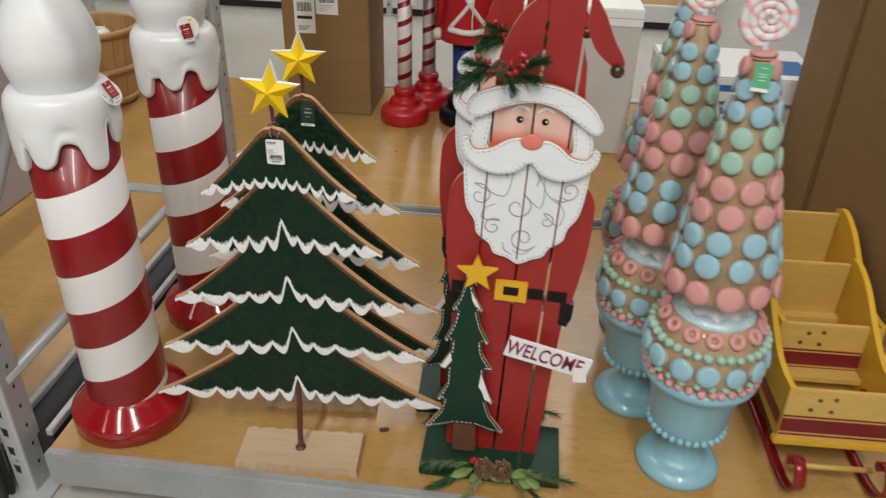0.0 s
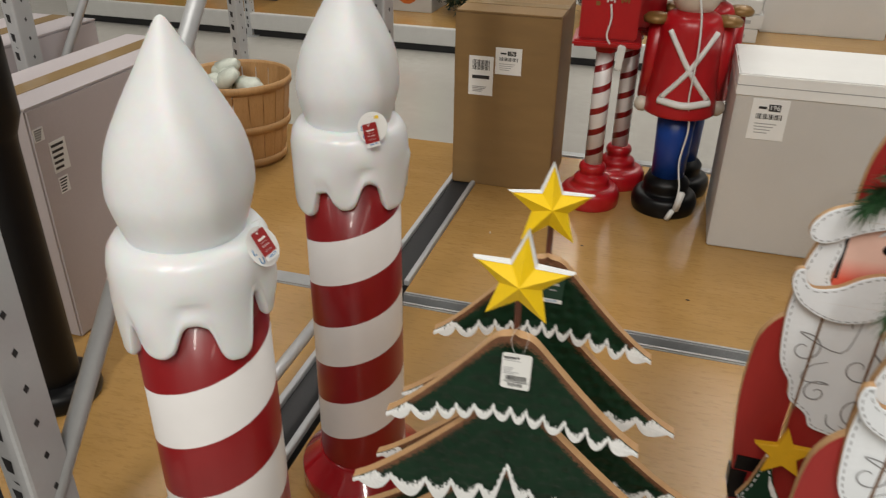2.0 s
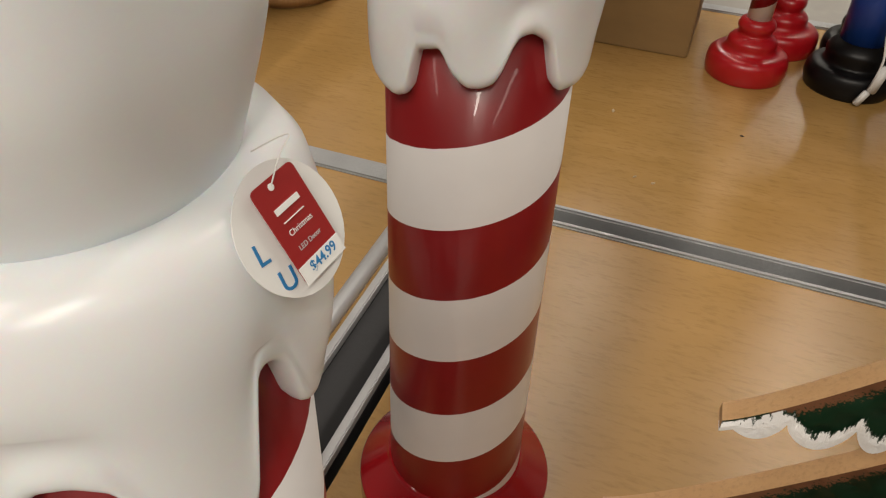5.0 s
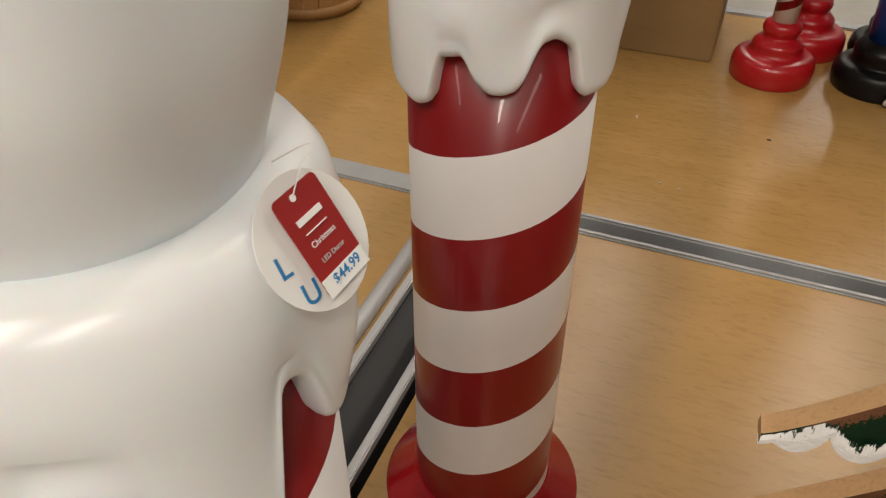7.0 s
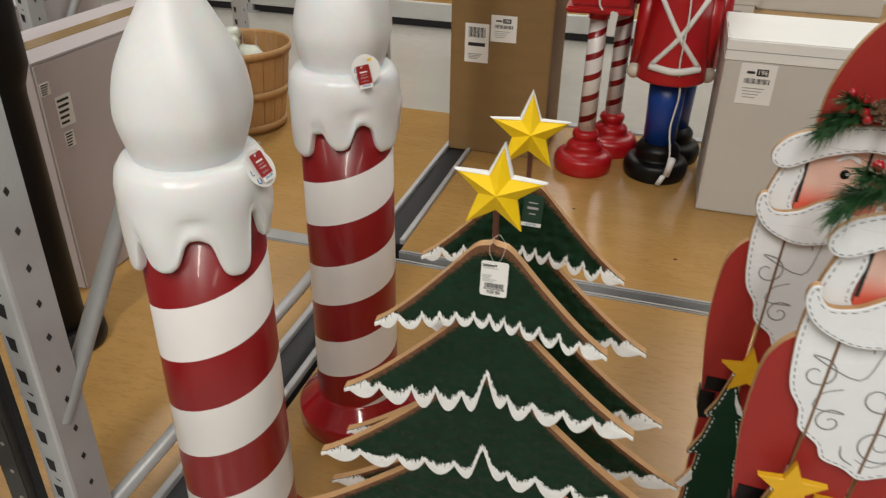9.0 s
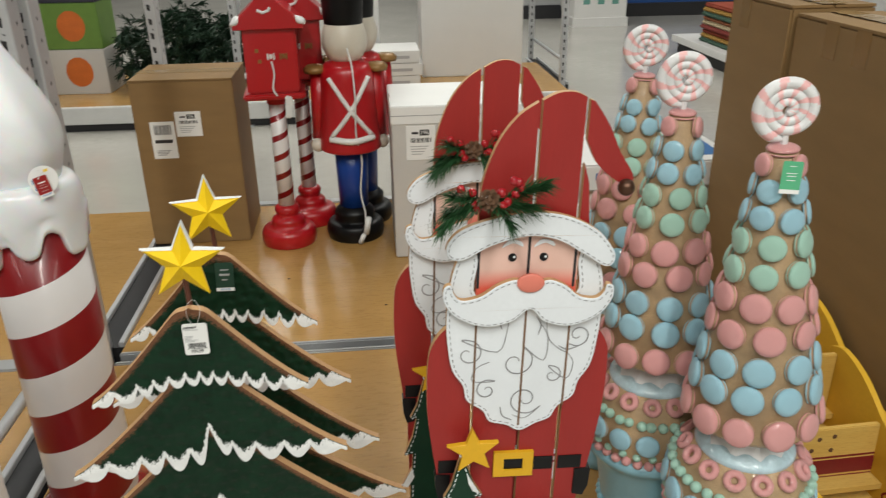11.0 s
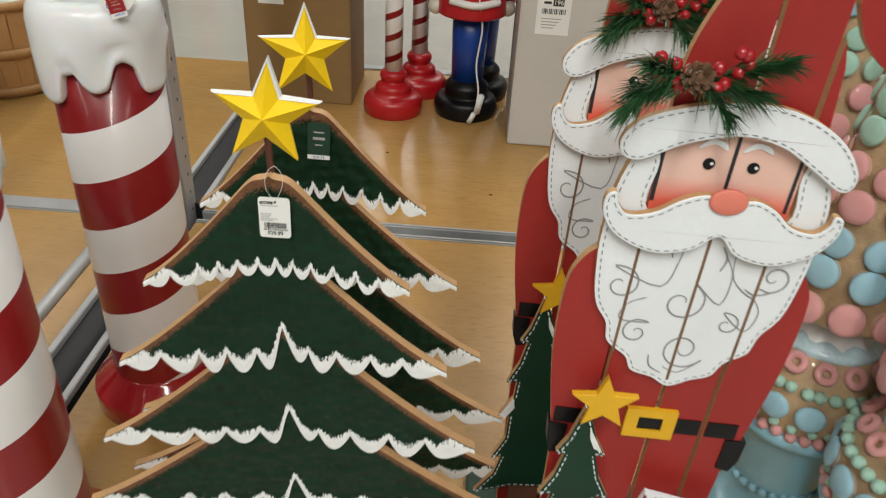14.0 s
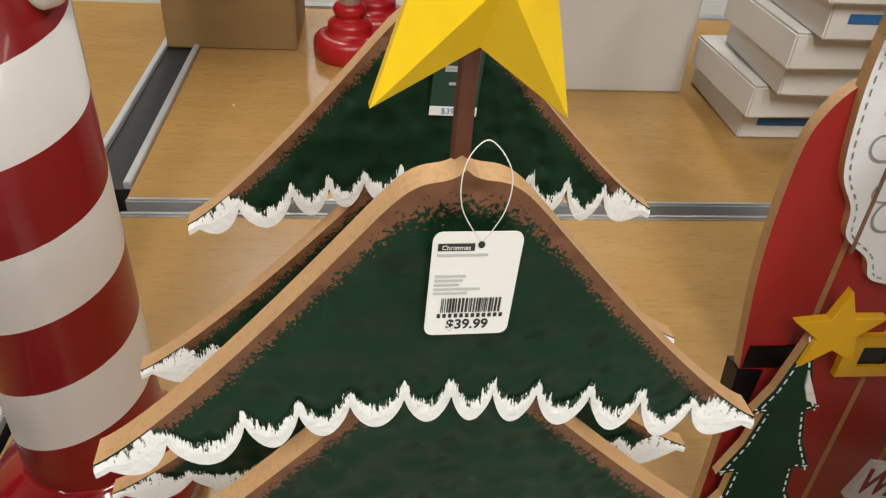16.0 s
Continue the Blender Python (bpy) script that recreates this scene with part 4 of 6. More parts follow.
    for s in (swirl(-0.074, 0.603, 0.024, 1.25, 1.0, 1, [(-0.034, 0.605), (-0.022, 0.640), (-0.022, 0.662)]), swirl(-0.008, 0.588, 0.027, 1.2, 0.2, 1, [(0.030, 0.590), (0.034, 0.625), (0.022, 0.648)]),
              swirl(0.075, 0.628, 0.019, 1.3, -0.6, -1, [(0.060, 0.602), (0.036, 0.622), (0.030, 0.655)]), swirl(-0.046, 0.545, 0.018, 1.3, 2.6, -1, [(-0.066, 0.560), (-0.062, 0.580), (-0.044, 0.590)]),
              swirl(0.044, 0.566, 0.016, 1.25, 1.0, 1, [(0.064, 0.560), (0.072, 0.585), (0.060, 0.604)]), swirl(0.008, 0.528, 0.026, 1.4, 3.4, 1, [(0.010, 0.497), (-0.008, 0.503)]),
              curve_through([(-0.030, 0.640), (-0.032, 0.652), (-0.028, 0.664)]), curve_through([(0.020, 0.630), (0.023, 0.645), (0.016, 0.658)]), curve_through([(0.050, 0.612), (0.062, 0.606), (0.078, 0.611)]), curve_through([(-0.026, 0.517), (-0.022, 0.502), (-0.008, 0.494)])):
        flat_stroke(s, -0.0078, 0.0020, bm)
    part("swirl", bm, M_LINE, bd, "grey painted swirls")
    part("stitching", dashes(beard, -0.0077, 0.004, 0.005, 0.004, 0.0011), M_STITCH, bd)
    for x in (-0.0645, 0.0015, 0.062):
        lo = 0.516 if abs(x) > 0.01 else 0.485
        part("joint", box_bm(x - 0.0014, x + 0.0014, -0.0079, -0.006, lo, 0.675), M_JOINT, bd, "brown open joint")
    # moustache
    mous = curve_through([(0.004, 0.674), (0.025, 0.655), (0.060, 0.648), (0.095, 0.662), (0.112, 0.685), (0.113, 0.704), (0.104, 0.708), (0.101, 0.697), (0.090, 0.688), (0.068, 0.692), (0.048, 0.708), (0.026, 0.716), (0.006, 0.708),
                          (-0.016, 0.717), (-0.040, 0.709), (-0.062, 0.694), (-0.086, 0.689), (-0.097, 0.699), (-0.101, 0.711), (-0.110, 0.706), (-0.109, 0.686), (-0.092, 0.664), (-0.056, 0.650), (-0.020, 0.656)], 5, True)
    bm = slab_bm(mous, -0.019, -0.010, 0.001)
    for f in bm.faces:
        f.material_index = 0 if f.normal.y < -0.3 else 1
    mo = part("moustache", bm, [M_SWHITE, M_EDGE], t, "white curled wooden moustache", m=LM)
    part("stitching", dashes(mous, -0.0197, 0.0035, 0.005, 0.004, 0.001), M_STITCH, mo)
    bm = lathe_bm([(0.0, 0.0), (0.0175, 0.0), (0.0175, 0.004), (0.015, 0.006), (0.0, 0.0065)], 28, cap=False)
    part("nose", bm, M_NOSE, t, "coral red round nose", True, LM @ pose(0.002, -0.0185, 0.713, 90, 0, 0) @ Matrix.Diagonal((1.02, 0.76, 0.7, 1)))
    for x in (-0.021, 0.020):
        eye_ = part("eye", lathe_bm([(0.0, 0.0), (0.0056, 0.0), (0.0056, 0.0012), (0.0, 0.002)], 18, cap=False), M_BLACK, t, m=LM @ pose(x, -0.005, 0.743, 90, 0, 0))
        part("glint", lathe_bm([(0.0, 0.0), (0.0016, 0.0), (0.0016, 0.0006), (0.0, 0.0008)], 10, cap=False), M_SWHITE, eye_, m=pose(0.002, 0.001, 0.0016))
        part("eyebrow", slab_bm(curve_through([(x - 0.014, 0.757), (x, 0.763), (x + 0.013, 0.758), (x + 0.010, 0.765), (x - 0.004, 0.768)], 4, True), -0.0065, -0.004), M_SWHITE, t, m=LM)
    # fur brim of the hat
    brim = curve_through([(-0.104, 0.748), (-0.107, 0.765), (-0.090, 0.785), (-0.050, 0.800), (0.0, 0.808), (0.045, 0.802), (0.085, 0.782), (0.108, 0.755), (0.110, 0.738), (0.098, 0.733), (0.070, 0.750), (0.035, 0.770), (-0.005, 0.776), (-0.050, 0.764), (-0.085, 0.745)], 5, True)
    bm = slab_bm(brim, -0.017, -0.008, 0.001)
    for f in bm.faces:
        f.material_index = 0 if f.normal.y < -0.3 else 1
    br = part("hat_brim", bm, [M_SWHITE, M_EDGE], t, "white wooden hat brim with stitched edge", m=LM)
    part("stitching", dashes(brim, -0.0177, 0.0035, 0.005, 0.004, 0.001), M_STITCH, br)
    # sprig with berries on the hat
    bm = bmesh.new()
    for o, d, n in (((0.0, -0.018, 0.818), (-1, -0.3, -0.12), 150), ((-0.02, -0.018, 0.822), (-0.8, -0.5, -0.5), 130), ((0.0, -0.018, 0.820), (1, -0.3, -0.1), 140), ((0.02, -0.018, 0.826), (0.7, -0.5, 0.4), 110), ((-0.01, -0.02, 0.822), (-0.6, -0.5, 0.25), 110), ((0.0, -0.02, 0.825), (0.4, -0.9, -0.4), 70)):
        needles(bm, o, d, int(n * 2.2), 0.031, 0.65, rnd, 0.0013)
    sp = part("pine_sprig", bm, M_NEEDLE, t, "green pine sprig with red berries", m=LM @ pose(sprig_x, 0, 0.004))
    part("pine_cone", pine_cone(0.0135, rnd), [M_CONE, M_FROST], sp, m=pose(-0.004, -0.032, 0.826, 70, 0, 0))
    bm = bmesh.new()
    bmesh.ops.create_uvsphere(bm, u_segments=12, v_segments=8, radius=0.0058)
    berry = mesh_of("berry", bm, [M_BERRY])
    for x, z in ((-0.038, 0.840), (-0.035, 0.824), (-0.024, 0.835), (-0.022, 0.822), (-0.017, 0.815), (0.012, 0.835), (0.013, 0.819), (0.020, 0.822), (0.030, 0.832), (0.032, 0.848), (0.026, 0.850), (0.036, 0.840)):
        piece("berry", berry, sp, pose(x, -0.026 - rnd.uniform(0, 0.008), z))
    # little tree, star and sign in front
    half = [(0.0, 0.450), (0.016, 0.395), (0.028, 0.372), (0.018, 0.370), (0.026, 0.335), (0.042, 0.300), (0.027, 0.302), (0.030, 0.272), (0.050, 0.238), (0.034, 0.238), (0.036, 0.195), (0.055, 0.155), (0.040, 0.158), (0.050, 0.122), (0.078, 0.082)]
    low = [(0.05, 0.086), (0.02, 0.098), (-0.02, 0.098), (-0.05, 0.088)]
    tr = [*half, *low, *[(-x, z) for x, z in half[:0:-1]]]
    bm = slab_bm(tr, -0.024, -0.016)
    for f in bm.faces:
        f.material_index = 0 if f.normal.y < -0.5 else 1
    TM = LM @ pose(-0.056, 0, 0.004, 0, -3, 0)
    lt = part("little_tree", bm, [M_SGREEN, M_EDGE], t, "small green wooden tree with white stitching", m=TM)
    part("stitching", dashes(tr, -0.0248, 0.0035, 0.0055, 0.0035, 0.0016), M_SWHITE, lt)
    part("trunk", slab_bm([(-0.024, 0.02), (0.024, 0.02), (0.022, 0.10), (-0.022, 0.10)], -0.019, -0.012), M_BROWNP, lt)
    for pts in ([(0.006, 0.415), (0.024, 0.378), (0.014, 0.383), (0.008, 0.398)], [(0.030, 0.228), (0.052, 0.160), (0.038, 0.166), (0.033, 0.185), (0.026, 0.196)], [(-0.040, 0.235), (-0.048, 0.240), (-0.030, 0.272), (-0.027, 0.255)]):
        part("snow_patch", slab_bm(pts, -0.0258, -0.0235), M_STARSNOW, lt)
    st = [((0.038 if i % 2 == 0 else 0.0165) * math.cos(math.pi / 2 + math.pi * i / 5 + 0.06), (0.038 if i % 2 == 0 else 0.0165) * math.sin(math.pi / 2 + math.pi * i / 5 + 0.06)) for i in range(10)]
    bm = slab_bm(st, -0.029, -0.021, 0.0008)
    part("star", bm, M_GOLD, t, "mustard yellow wooden star", m=LM @ pose(-0.064, 0, 0.458))
    sg = part("sign", slab_bm([(-0.080, -0.022), (0.080, -0.022), (0.080, 0.022), (-0.080, 0.022)], -0.006, 0.0, 0.0006), M_SWHITE, t, "white sign board lettered in crimson", m=pose(0.092, -0.022, 0.293, 0, 14, 0))
    text_part("WELCOME", 0.036, sg, M_WINE, pose(-0.006, -0.0062, 0, 90, 0, 0) @ Matrix.Diagonal((0.84, 1.2, 1, 1)), bold=0.0005)
    part("price_tag", box_bm(-0.012, 0.012, -0.0015, 0.0, -0.034, 0.0, 0), M_CARD, t, "small white price tag", m=pose(0.152, -0.031, 0.280, 0, -6, 0))
    # garland on the base
    bm = bmesh.new()
    for o, d, n in (((-0.03, -0.066, 0.045), (-1, -0.25, 0.05), 150), ((-0.04, -0.066, 0.03), (-0.9, -0.5, -0.35), 90), ((0.07, -0.066, 0.035), (1, -0.3, 0.1), 60), ((-0.06, -0.074, 0.018), (-0.7, -0.5, -0.35), 60), ((0.06, -0.074, 0.018), (0.8, -0.5, -0.3), 50)):
        needles(bm, o, d, n * 3, 0.032, 0.55, rnd, 0.0014, 0.09)
    ga = part("garland", bm, M_NEEDLE, t, "pine garland with leaves and frosted cones")
    bm = bmesh.new()
    for o, d, n in (((-0.04, -0.072, 0.048), (-1, -0.2, 0.08), 130), ((0.05, -0.072, 0.040), (1, -0.25, 0.05), 130), ((0.0, -0.07, 0.035), (-0.6, -0.8, -0.3), 60), ((0.04, -0.07, 0.035), (0.6, -0.8, -0.3), 60)):
        needles(bm, o, d, int(n * 1.6), 0.024, 0.55, rnd, 0.0018, 0.085)
    part("frosted_sprig", bm, M_SPRIG, ga, "pale frosted pine sprig")
    leaf = bmesh.new()
    for i in range(9):
        a = rnd.uniform(-0.5, 0.5) + (0 if i % 2 else math.pi)
        o = Vector((-0.03 + 0.014 * i, -0.07, 0.034 + rnd.uniform(-0.01, 0.008)))
        d = Vector((math.cos(a), -0.5, -0.25 + 0.4 * math.sin(a) + rnd.uniform(-0.3, 0.3))).normalized()
        w = d.cross(Vector((0, -0.6, 1))).normalized() * 0.010
        L = rnd.uniform(0.038, 0.055)
        p = [o, o + d * L * 0.4 + w, o + d * L * 0.75 + w * 0.8, o + d * L, o + d * L * 0.75 - w * 0.8, o + d * L * 0.4 - w]
        mid = [o + d * L * 0.4 + Vector((0, -0.003, 0.002)), o + d * L * 0.75 + Vector((0, -0.002, 0.001))]
        v = [leaf.verts.new(q) for q in (*p, *mid)]
        for f in ((0, 1, 6), (1, 2, 7, 6), (2, 3, 7), (3, 4, 7), (4, 5, 6, 7), (5, 0, 6)):
            leaf.faces.new([v[k] for k in f])
    part("leaves", leaf, M_LEAF, ga, "olive green fabric leaves")
    for x in (-0.010, 0.026):
        part("pine_cone", pine_cone(0.0205, rnd), [M_CONE, M_FROST], ga, m=pose(x, -0.082, 0.047, 60, 10, 0))
    for x, z in ((-0.030, 0.062), (-0.024, 0.056), (-0.034, 0.058)):
        piece("berry", berry, ga, pose(x, -0.075, z))
    return t


M_JOINT = paint("brown_joint_edge", (0.20, 0.11, 0.06), 0.7, 0, 0.3)
_once = {}


def paint_once(name, *args, **kw):
    if name not in _once:
        _once[name] = paint(name, *args, **kw)
    return _once[name]


santa_board(pose(-0.014, 1.166, DECK), "painted plank santa porch sign with welcome board and pine sprig", 5, -0.056, -0.8)
santa_board(pose(-0.050, 1.35, DECK, 0, 0, 2), "painted plank santa porch sign standing behind another", 6, -0.008, -3.0)

# ---- sleighs ----
M_PINE = wood("varnished_yellow_pine", (0.54, 0.33, 0.075), (0.65, 0.44, 0.13), (1.2, 12, 12), 5, 0.35, 0.06)
M_YTRIM = paint("yellow_painted_wood", (0.62, 0.36, 0.03), 0.35, 0, 0.12, 10, 120, 0.05)
M_MAROON = paint("maroon_painted_band", (0.16, 0.010, 0.014), 0.4, 0, 0.15, 10, 120, 0.05)
M_RUNNER = paint("glossy_red_metal", (0.25, 0.010, 0.014), 0.22, 0.2, 0.15, 10, 120, 0.04, coat=0.3)
M_KNOT = paint("dark_pine_knot", (0.10, 0.045, 0.018), 0.6, 0, 0.3, 80, 200, 0.1)


def sleigh(m, label):
    t = thing("toy_sleigh", m, label, "sleigh", "wooden toy sleighs")
    W, D = 0.108, 0.34
    z0, z1 = 0.082, 0.208
    fr = part("front_board", box_bm(-W, W, 0.0, 0.012, z0, z1, 0.002), M_PINE, t, "yellow pine front board with maroon band", m=pose(0, 0, 0, -3, 0, 0))
    part("band", box_bm(-W + 0.001, W - 0.001, -0.0012, 0.0, z0 + 0.024, z0 + 0.056), M_MAROON, fr)
    for za in (z0 + 0.017, z0 + 0.062):
        part("pinstripe", box_bm(-W + 0.001, W - 0.001, -0.0012, 0.0, za - 0.0015, za + 0.002), M_MAROON, fr)
    part("sill", box_bm(-W - 0.006, W + 0.006, -0.006, 0.014, z0 - 0.008, z0 + 0.006, 0.002), M_YTRIM, fr)
    for x, z in ((-0.045, z1 - 0.022), (-0.015, z1 - 0.018), (-0.058, z1 - 0.046), (-0.018, z1 - 0.048)):
        part("knot", lathe_bm([(0.0, 0.0), (0.005, 0.0), (0.004, 0.0006), (0.0, 0.0008)], 12, cap=False), M_KNOT, fr, m=pose(x, 0, z, 90, 0, 0))
    prof = [(0.012, z0), (D, z0 + 0.02), *curve_through([(D + 0.02, z1 + 0.105), (D - 0.02, z1 + 0.118), (D - 0.09, z1 + 0.097), (D - 0.17, z1 + 0.045), (D - 0.25, z1 + 0.006), (0.012, z1 + 0.004)], 5)]
    for sx in (-W, W - 0.012):
        bm = bmesh.new()
        a = [bm.verts.new((sx, y, z)) for y, z in prof]
        b = [bm.verts.new((sx + 0.012, y, z)) for y, z in prof]
        bm.faces.new(a)
        bm.faces.new(b[::-1])
        for i in range(len(prof)):
            j = (i + 1) % len(prof)
            bm.faces.new((a[i], b[i], b[j], a[j]))
        bmesh.ops.triangulate(bm, faces=[f for f in bm.faces if len(f.verts) > 4])
        sd = part("side_panel", bm, M_YTRIM, t, "yellow painted curved side")
        out = -1 if sx < 0 else 1
        xb = sx + (0.0 if out < 0 else 0.012)
        x0_, x1_ = sorted((xb, xb + out * 0.0012))
        part("band", box_bm(x0_, x1_, 0.02, D - 0.01, z0 + 0.028, z0 + 0.056), M_MAROON, sd)
    part("back_board", box_bm(-W + 0.012, W - 0.012, D - 0.006, D + 0.006, z0 + 0.02, z1 + 0.100, 0.002), M_PINE, t, m=pose(0, 0, 0, 0, 0, 0))
    part("seat_board", box_bm(-W + 0.012, W - 0.012, 0.14, D - 0.006, z0 + 0.045, z0 + 0.057), M_PINE, t)
    part("floor_board", box_bm(-W + 0.012, W - 0.012, 0.012, D - 0.006, z0 + 0.004, z0 + 0.012), M_PINE, t)
    for sx in (-0.085, 0.085):
        bm = bmesh.new()
        path = [(D + 0.02, 0.004), (0.10, 0.004), (0.02, 0.004), (-0.03, 0.007), (-0.070, 0.022), (-0.090, 0.052), (-0.082, 0.084), (-0.057, 0.095), (-0.038, 0.080), (-0.046, 0.066)]
        path = curve_through(path, 4)
        prev = None
        for i, (y, z) in enumerate(path):
            q = path[min(i + 1, len(path) - 1)]
            p0 = path[max(i - 1, 0)]
            d = Vector((0, q[0] - p0[0], q[1] - p0[1])).normalized()
            n = Vector((0, -d.z, d.y)) * 0.0022
            c = Vector((sx, y, z))
            cur = [bm.verts.new(c + Vector((ox, 0, 0)) + n * s) for ox, s in ((-0.011, -1), (0.011, -1), (0.011, 1), (-0.011, 1))]
            if prev:
                for k in range(4):
                    bm.faces.new((prev[k], prev[(k + 1) % 4], cur[(k + 1) % 4], cur[k]))
            else:
                bm.faces.new(cur)
            prev = cur
        bm.faces.new(prev[::-1])
        rn = part("runner", bm, M_RUNNER, t, "glossy red curled metal runner", True)
        for y in (0.07, D - 0.04):
            part("strut", box_bm(sx - 0.010, sx + 0.010, y - 0.003, y + 0.003, 0.004, z0 + 0.006), M_RUNNER, rn)
    part("dowel", tube_bm([(-0.085, -0.02, 0.040), (0.085, -0.02, 0.040)], 0.006, 10), M_PINE, t, smooth=True)
    return t


sleigh(pose(0.665, 1.215, DECK, 0, 0, 2), "yellow pine toy sleigh with maroon bands and red runners")
sleigh(pose(0.680, 1.385, DECK + 0.040, 0, 0, 2), "yellow pine toy sleigh nested in another one")

# ---- tall lighted-tree cartons ----
M_BLUEINK = paint("blue_printed_panel", (0.006, 0.10, 0.21), 0.45, 0, 0.08, 8, 150, 0.04)
M_CYAN = paint("light_blue_print", (0.10, 0.33, 0.46), 0.45, 0, 0.08, 8, 150, 0.04)
M_GREYINK = paint("grey_print", (0.40, 0.39, 0.39), 0.55, 0, 0.06, 8, 150, 0.04)
M_PALEINK = paint("pale_grey_small_print", (0.5, 0.5, 0.5), 0.6, 0, 0.1)
M_LINEINK = paint("purple_grey_line_print", (0.18, 0.15, 0.19), 0.6, 0, 0.3, 90, 200, 0.0)


def bar(x0, x1, z0, z1, material, parent, y=-0.0035, name="print_bar", tilt=0.0):
    return part(name, box_bm(-(x1 - x0) / 2, (x1 - x0) / 2, y, y + 0.0008, -(z1 - z0) / 2, (z1 - z0) / 2), material, parent, m=pose((x0 + x1) / 2, 0, (z0 + z1) / 2, 0, tilt, 0))


def tall_carton(x, y, w, d, h, label, printed, turn=0.0):
    t = thing("tall_box", pose(x, y, DECK, 0, 0, turn), label, "cardboard box", "tall cartons")
    part("body", box_bm(0, w, 0, d, 0, h - 0.003, 0.005), M_KRAFT, t)
    part("top_flap", box_bm(0.001, w / 2 - 0.002, 0.002, d - 0.002, h - 0.005, h + 0.002, 0.001), M_KRAFT, t)
    part("top_flap", box_bm(w / 2 + 0.002, w - 0.001, 0.002, d - 0.002, h - 0.005, h + 0.002, 0.001), M_KRAFT, t)
    bm = bmesh.new()
    rnd = random.Random(4)
    nseg = 24
    prev = None
    for i in range(nseg + 1):
        yy = d * i / nseg
        cur = [bm.verts.new((w / 2 + sx * 0.03 + rnd.uniform(-0.002, 0.002), yy, h + 0.004 + rnd.uniform(0, 0.002))) for sx in (-1, 1)]
        if prev:
            bm.faces.new((prev[0], prev[1], cur[1], cur[0]))
        prev = cur
    part("tape", bm, M_TAPE, t, "wrinkled clear packing tape")
    for yy in (0.22, 0.34, 0.45):
        if yy < d:
            part("tape", box_bm(-0.0012, -0.0006, yy - 0.024, yy + 0.024, h - 0.075, h - 0.002), M_CLEAR, t, "clear packing tape end")
    if not printed:
        return t
    lb = part("printed_label", box_bm(0.014, w - 0.012, -0.0016, 0.0, 0.035, 0.880), M_CARD, t, "white and blue printed carton label")
    bar(0.014, w - 0.012, 0.770, 0.880, M_BLUEINK, lb, -0.0026, "blue_panel")
    bar(0.10, 0.165, 0.842, 0.862, M_CARD, lb)
    text_part("CHRISTMAS", 0.024, lb, M_CARD, pose(0.135, -0.0028, 0.820, 90, 0, 0), bold=0.0006)
    bar(0.125, 0.185, 0.782, 0.800, M_CARD, lb)
    bar(0.083, w - 0.013, 0.712, 0.759, M_BLUEINK, lb, -0.0026, "blue_panel")
    text_part("CD03", 0.040, lb, M_CARD, pose(0.137, -0.0028, 0.735, 90, 0, 0), bold=0.0009)
    ic = part("bulb_badge", lathe_bm([(0.0, 0), (0.030, 0), (0.030, 0.001), (0.0, 0.0012)], 36, cap=False), M_CYAN, lb, m=pose(0.046, -0.0028, 0.782, 90, 0, 0))
    part("bulb_outline", tube_bm([(-0.007, -0.009, 0.0015), (-0.007, 0.002, 0.0015), (-0.004, 0.008, 0.0015), (0.004, 0.008, 0.0015), (0.007, 0.002, 0.0015), (0.007, -0.009, 0.0015), (-0.007, -0.009, 0.0015)], 0.0008, 5), M_CARD, ic)
    text_part("LED", 0.010, ic, M_CARD, pose(0, -0.019, 0.0014))
    for k, line in enumerate(("SET OF 3", "IRIDESCENT", "LIGHTED TREES")):
        tx = text_part(line, 0.0215, lb, M_BLACKINK, pose(0, 0, 0), bold=0.0004)
        half = max(v.co.x for v in tx.data.vertices)
        tx.matrix_basis = pose(0.022 + half, -0.0018, 0.680 - 0.027 * k, 90, 0, 0)
    for k, (wd, zz) in enumerate(((0.13, 0.572), (0.10, 0.552), (0.12, 0.530), (0.14, 0.518), (0.15, 0.506), (0.13, 0.494))):
        bar(0.020, 0.020 + wd, zz - (0.005 if k < 2 else 0.0025), zz + (0.005 if k < 2 else 0.0025), M_PALEINK, lb, -0.0025)
    part("house_shape", slab_bm([(0.0145, 0.205), (w - 0.0125, 0.205), (w - 0.0125, 0.385), (w * 0.52, 0.470), (0.0145, 0.395)], -0.0024, -0.0017), M_GREYINK, lb, "grey house shaped print")
    for cx, z0, z1, wd in ((0.055, 0.225, 0.42, 0.022), (0.105, 0.228, 0.385, 0.016), (0.152, 0.232, 0.35, 0.010)):
        bm = bmesh.new()
        for s in (-1, -0.4, 0.4, 1):
            flat_stroke([(cx + s * wd, z0), (cx + s * wd * 0.4, z0 + (z1 - z0) * 0.6), (cx, z1)], -0.0028, 0.0016, bm)
        for k in range(7):
            u = k / 7
            zz = z0 + (z1 - z0) * u * 0.85
            ww = wd * (1 - u)
            flat_stroke([(cx - ww, zz), (cx, zz - 0.004), (cx + ww, zz)], -0.0028, 0.0014, bm)
        part("tree_drawing", bm, M_LINEINK, lb)
    for zz in (0.165, 0.155, 0.10, 0.092):
        bar(0.02, 0.15 if zz > 0.12 else 0.08, zz - 0.002, zz + 0.002, M_PALEINK, lb, -0.0025)
    return t


tall_carton(0.800, 1.415, 0.205, 0.60, 0.925, "tall brown carton with a blue and white printed label", True)
tall_carton(0.790, 2.022, 0.205, 0.30, 0.940, "tall plain brown carton behind the printed one", False)

